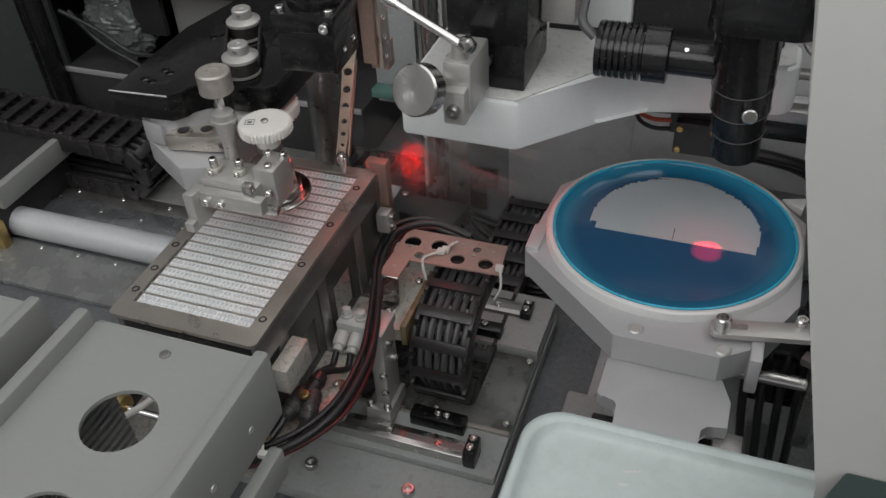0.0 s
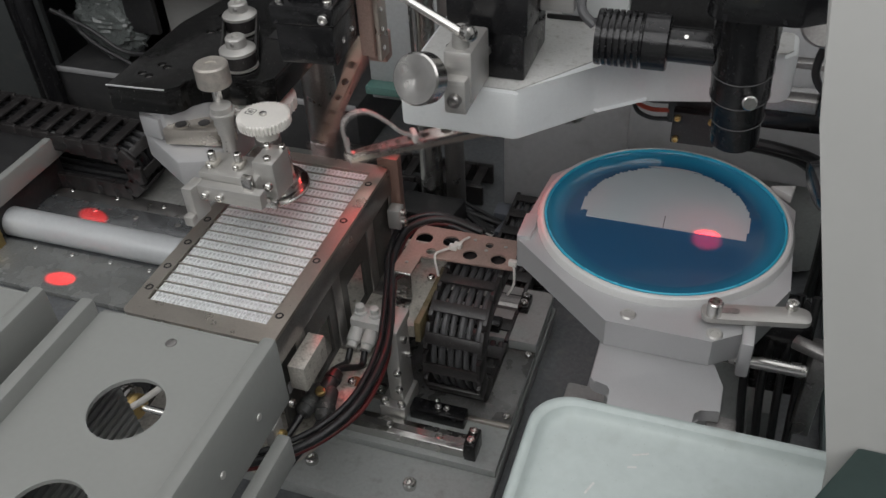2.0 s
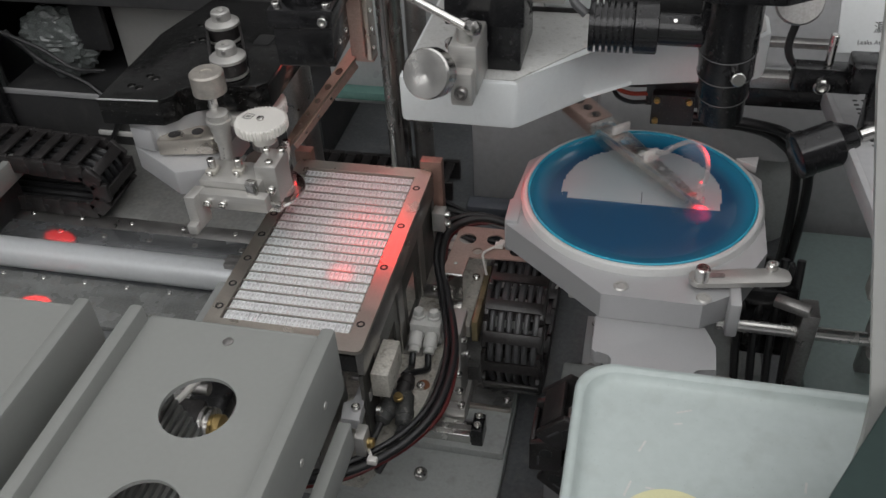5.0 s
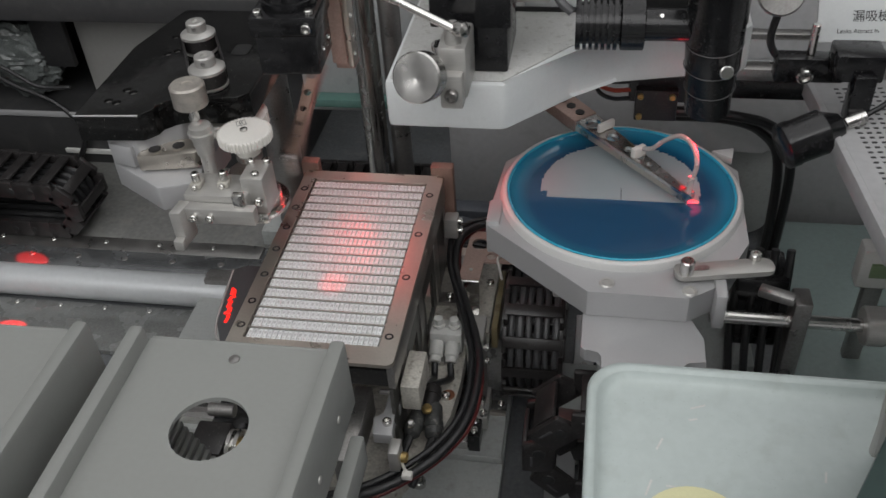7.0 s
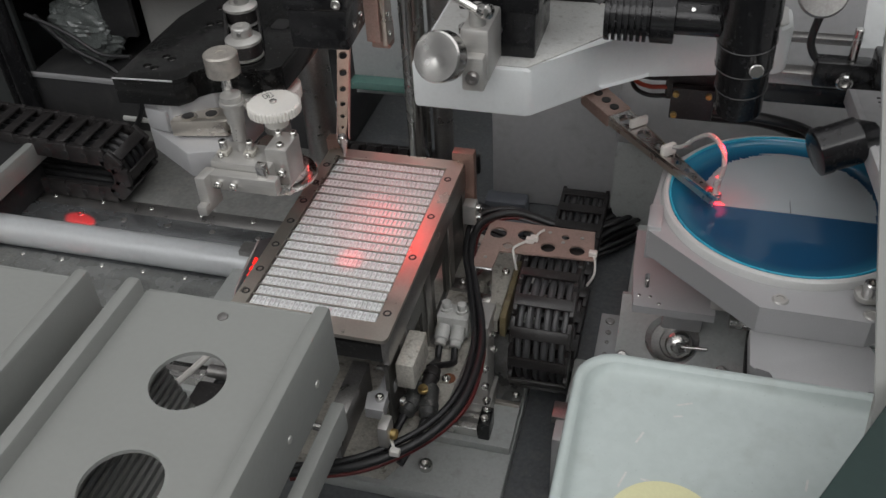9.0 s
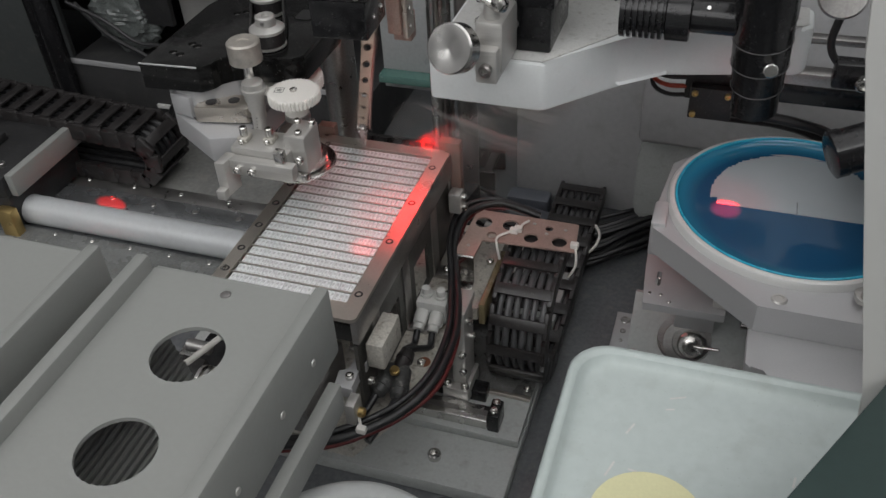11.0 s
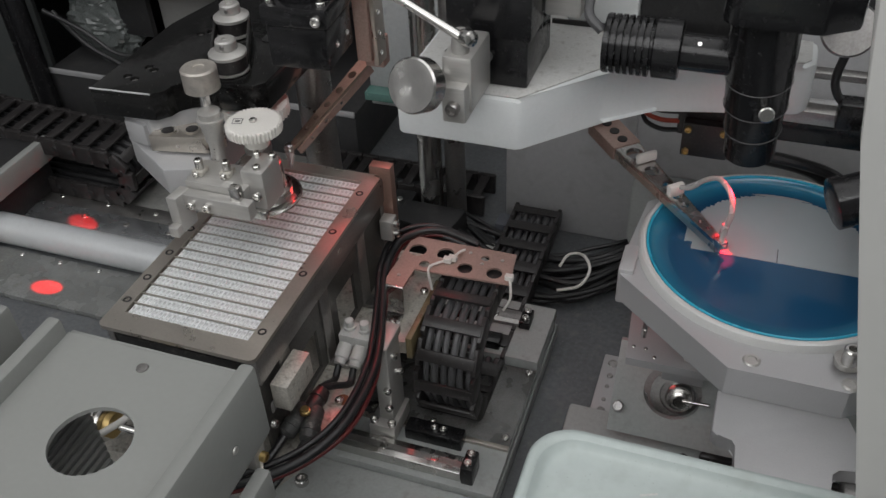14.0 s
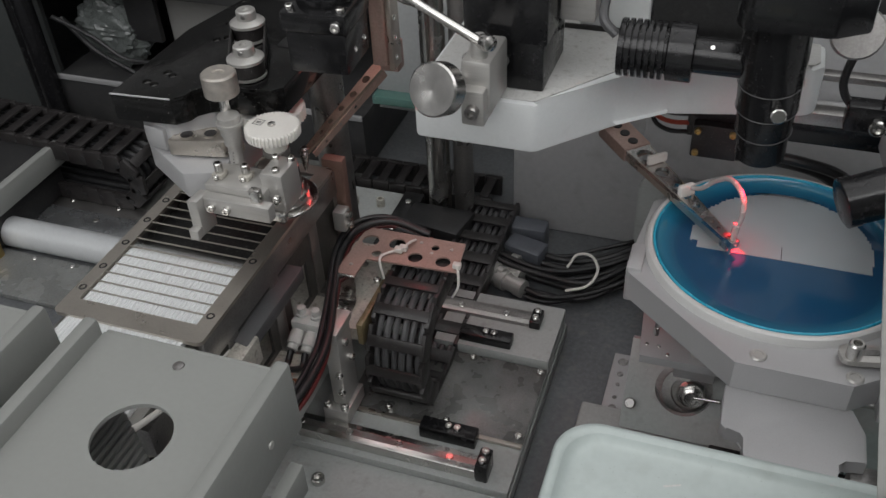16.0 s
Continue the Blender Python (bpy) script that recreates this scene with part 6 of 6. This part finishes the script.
sg = thing("sign_plate", (0.23, 0.09, 0.2), "white sign plate with black lettering", "sign")
sm = Matrix.Translation((0.1985, 0.078, 0.192)) @ pose(0, 0, 0, 62, 0, 4)
part("sheet", box((0.0, 0.0, -0.002), (0.10, 0.06, 0.0), 0.0006, sm), WHITEP, sg)


def lettering(text, size, x, y, parent):
    cu = bpy.data.curves.new("lettering", "FONT")
    cu.body, cu.size, cu.extrude = text, size, 0.00005
    cu.materials.append(INK)
    ob = new("lettering", cu)
    ob.parent = parent
    ob.matrix_basis = Matrix.Translation(-ORG[parent]) @ sm @ Matrix.Translation((x, y, 0.0002))
    return ob


lettering("漏吸檢", 0.0070, 0.019, 0.0120, sg)
lettering("Leaks Attract In", 0.0036, 0.011, 0.0050, sg)

bcv = thing("bed_cover", (0.31, 0.05, Z0), "pale green sheet cover beside the drive shaft", "sheet cover")
part("sheet", box((0.226, -0.180, Z0 + 0.0003), (0.398, 0.225, -0.0500), 0.001), PALEGREEN, bcv)
part("upstand", box((0.3920, -0.180, -0.0498), (0.3980, 0.225, 0.0900), 0.001), PALEGREEN, bcv, "folded upstand")

cp = thing("plug_row", (-0.03, 0.17, Z0), "blue-grey plug and silver glands on the bed", "connector")
part("plug", box((-0.042, 0.172, Z0 + 0.0003), (-0.008, 0.192, -0.038), 0.003, Matrix.Translation((-0.025, 0.18, 0)) @ pose(0, 0, 0, 0, 0, -14) @ Matrix.Translation((0.025, -0.18, 0))), PLUGM, cp)
part("plug_hood", box((-0.050, 0.198, Z0 + 0.0003), (-0.012, 0.216, -0.036), 0.003), PLUGM, cp)
for x, y in ((-0.0370, 0.1610), (-0.0320, 0.1455), (-0.0440, 0.1750)):
    part("gland", lathe([(0, 0.0072), (0.005, 0.0072), (0.0052, 0.0086), (0.012, 0.0086), (0.0122, 0.0068), (0.022, 0.0068), (0.0222, 0.0076), (0.029, 0.0076), (0.030, 0.005)], (x - 0.010, y + 0.004, -0.0505), (x + 0.016, y - 0.006, -0.0505), 26), ALU, cp, "silver cable gland")

cx = thing("display_box", (0.262, 0.05, 0.03), "small pale box with a green display", "display box")
part("case", box((0.250, 0.050, 0.030), (0.285, 0.064, 0.062), 0.002), GREYPL, cx)
part("display", box((0.2565, 0.0492, 0.0400), (0.2760, 0.0498, 0.0520), 0.0002), mat("dull_green_display", (0.16, 0.22, 0.12), 0.3, 0, 0.1, 60, 0), cx, "dull green display")
part("bracket", box((0.262, 0.064, Z0), (0.274, 0.072, 0.05), 0.001), DSTEEL, cx)


# ---- what moves ----
STAGE_X = [(0, -0.097), (0.5, -0.101), (1, -0.097), (1.5, -0.0915), (2, -0.087), (2.5, -0.081), (3, -0.0765), (3.5, -0.0695), (6, -0.0385), (6.5, -0.0355), (7, -0.0295), (7.5, -0.027), (8, -0.0315), (8.5, -0.032), (9, -0.0355), (11.5, -0.063), (12, -0.0675), (12.5, -0.074), (13, -0.078), (13.5, -0.084), (14, -0.09), (14.5, -0.093), (15, -0.099), (15.3, -0.0975), (15.4, -0.134), (16, -0.134)]
WAFER_X = [(0, 0.104), (0.5, 0.103), (1, 0.1015), (1.5, 0.1), (2, 0.099), (2.5, 0.097), (3, 0.096), (3.5, 0.095), (6, 0.089), (6.5, 0.0875), (7, 0.086), (7.5, 0.0845), (7.9, 0.0845), (8.0, 0.092), (8.1, 0.110), (8.2, 0.135), (8.3, 0.155), (8.4, 0.1655), (8.5, 0.1665), (9, 0.1665), (11.5, 0.160), (12, 0.158), (12.5, 0.1565), (13, 0.1555), (13.5, 0.1545), (14, 0.153), (14.5, 0.152), (15, 0.151), (15.5, 0.150), (16, 0.150)]
AT_FRAME = [-0.035 + 0.2545 * i - (0.019 if i == 12 else 0.043 if i == 4 else 0.0) for i in range(24)] + [6.10, 6.36, 6.61, 6.86, 7.11, 7.40, 7.65, 7.90, 8.90, 9.15, 9.41, 9.67, 9.93, 10.19, 10.45, 10.71, 10.97, 11.23, 11.50, 11.75, 12.00, 12.25, 12.50, 12.76, 13.03, 13.30, 13.56, 13.83, 14.10, 14.35]
STAMP_AT = [0.08 + t for t in AT_FRAME if not 8.0 > t > 7.95] + [14.5, 15.0, 15.2]


def motions():
    for ob in STAGE:
        base = ORG[ob]
        walk(ob, [(t, Matrix.Translation(base + Vector((x + 0.097, 0, 0)))) for t, x in STAGE_X])
    base = ORG[lf]
    slide = [(0, 0.0), (15.5, 0.0), (15.6, -0.004), (15.75, -0.012), (15.9, -0.050), (16.0, -0.0975)]
    rows = [(t, x, 0.0) for t, x in STAGE_X if t <= 15.4] + [(t, -0.134, y) for t, y in slide[1:]]
    walk(lf, [(t, Matrix.Translation(base + Vector((x + 0.097, y, 0)))) for t, x, y in rows])
    for ob in WAFER:
        base = ORG[ob]
        walk(ob, [(t, Matrix.Translation(base + Vector((x - 0.104, 0, 0)))) for t, x in WAFER_X])
    # the pick arm swings a hundred degrees from the wafer to the lead frame and back
    pivot = Vector((PX, PY, 0.150))

    def arm(angle, dz=0.0):
        return Matrix.Translation(pivot + Vector((0, 0, dz))) @ Matrix.Rotation(radians(angle), 4, "Z")

    rows = {}
    for t in AT_FRAME:
        for dt, a, dz in ((-0.066, 0, 0.0), (-0.033, -55, 0.004), (0.0, -100, -0.012), (0.033, -68, 0.004), (0.066, -5, 0.0), (0.10, 0, 0.0)):
            k = round((t + dt) * 30)
            if 0 <= k <= 480 and (k not in rows or abs(a) > abs(rows[k][0])):
                rows[k] = (a, dz)
    rows.setdefault(0, (-80, 0.004))
    rows.setdefault(480, (0, 0.0))
    walk(pa, [(k / 30, arm(*rows[k])) for k in sorted(rows)])
    # the stamping arm goes from the disc to the lead frame and back
    disc = Matrix.Translation((-0.1300, 0.0280, 0.1170)) @ pose(0, 0, 0, 0, 4, 64)
    bond = Matrix.Translation((-0.1080, 0.0450, 0.1030)) @ pose(0, 0, 0, 0, -4, 105)
    rows = {0: disc, 480: disc}
    for t in STAMP_AT:
        for dt, m in ((-0.10, disc), (-0.04, bond), (0.04, bond), (0.10, disc)):
            k = round((t + dt) * 30)
            if 0 <= k <= 480 and (k not in rows or m is bond):
                rows[k] = m
    walk(sa, [(k / 30, rows[k]) for k in sorted(rows)])
    # the nylon gear turns slowly to and fro with the glue disc
    turn = [(0, 20), (1.5, -10), (3.5, 15), (7, -60), (9, -45), (12.5, 35), (14.5, 10), (16, -5)]
    walk(gr, [(t, Matrix.Translation(ORG[gr]) @ Matrix.Rotation(radians(a), 4, "Z")) for t, a in turn])


motions()
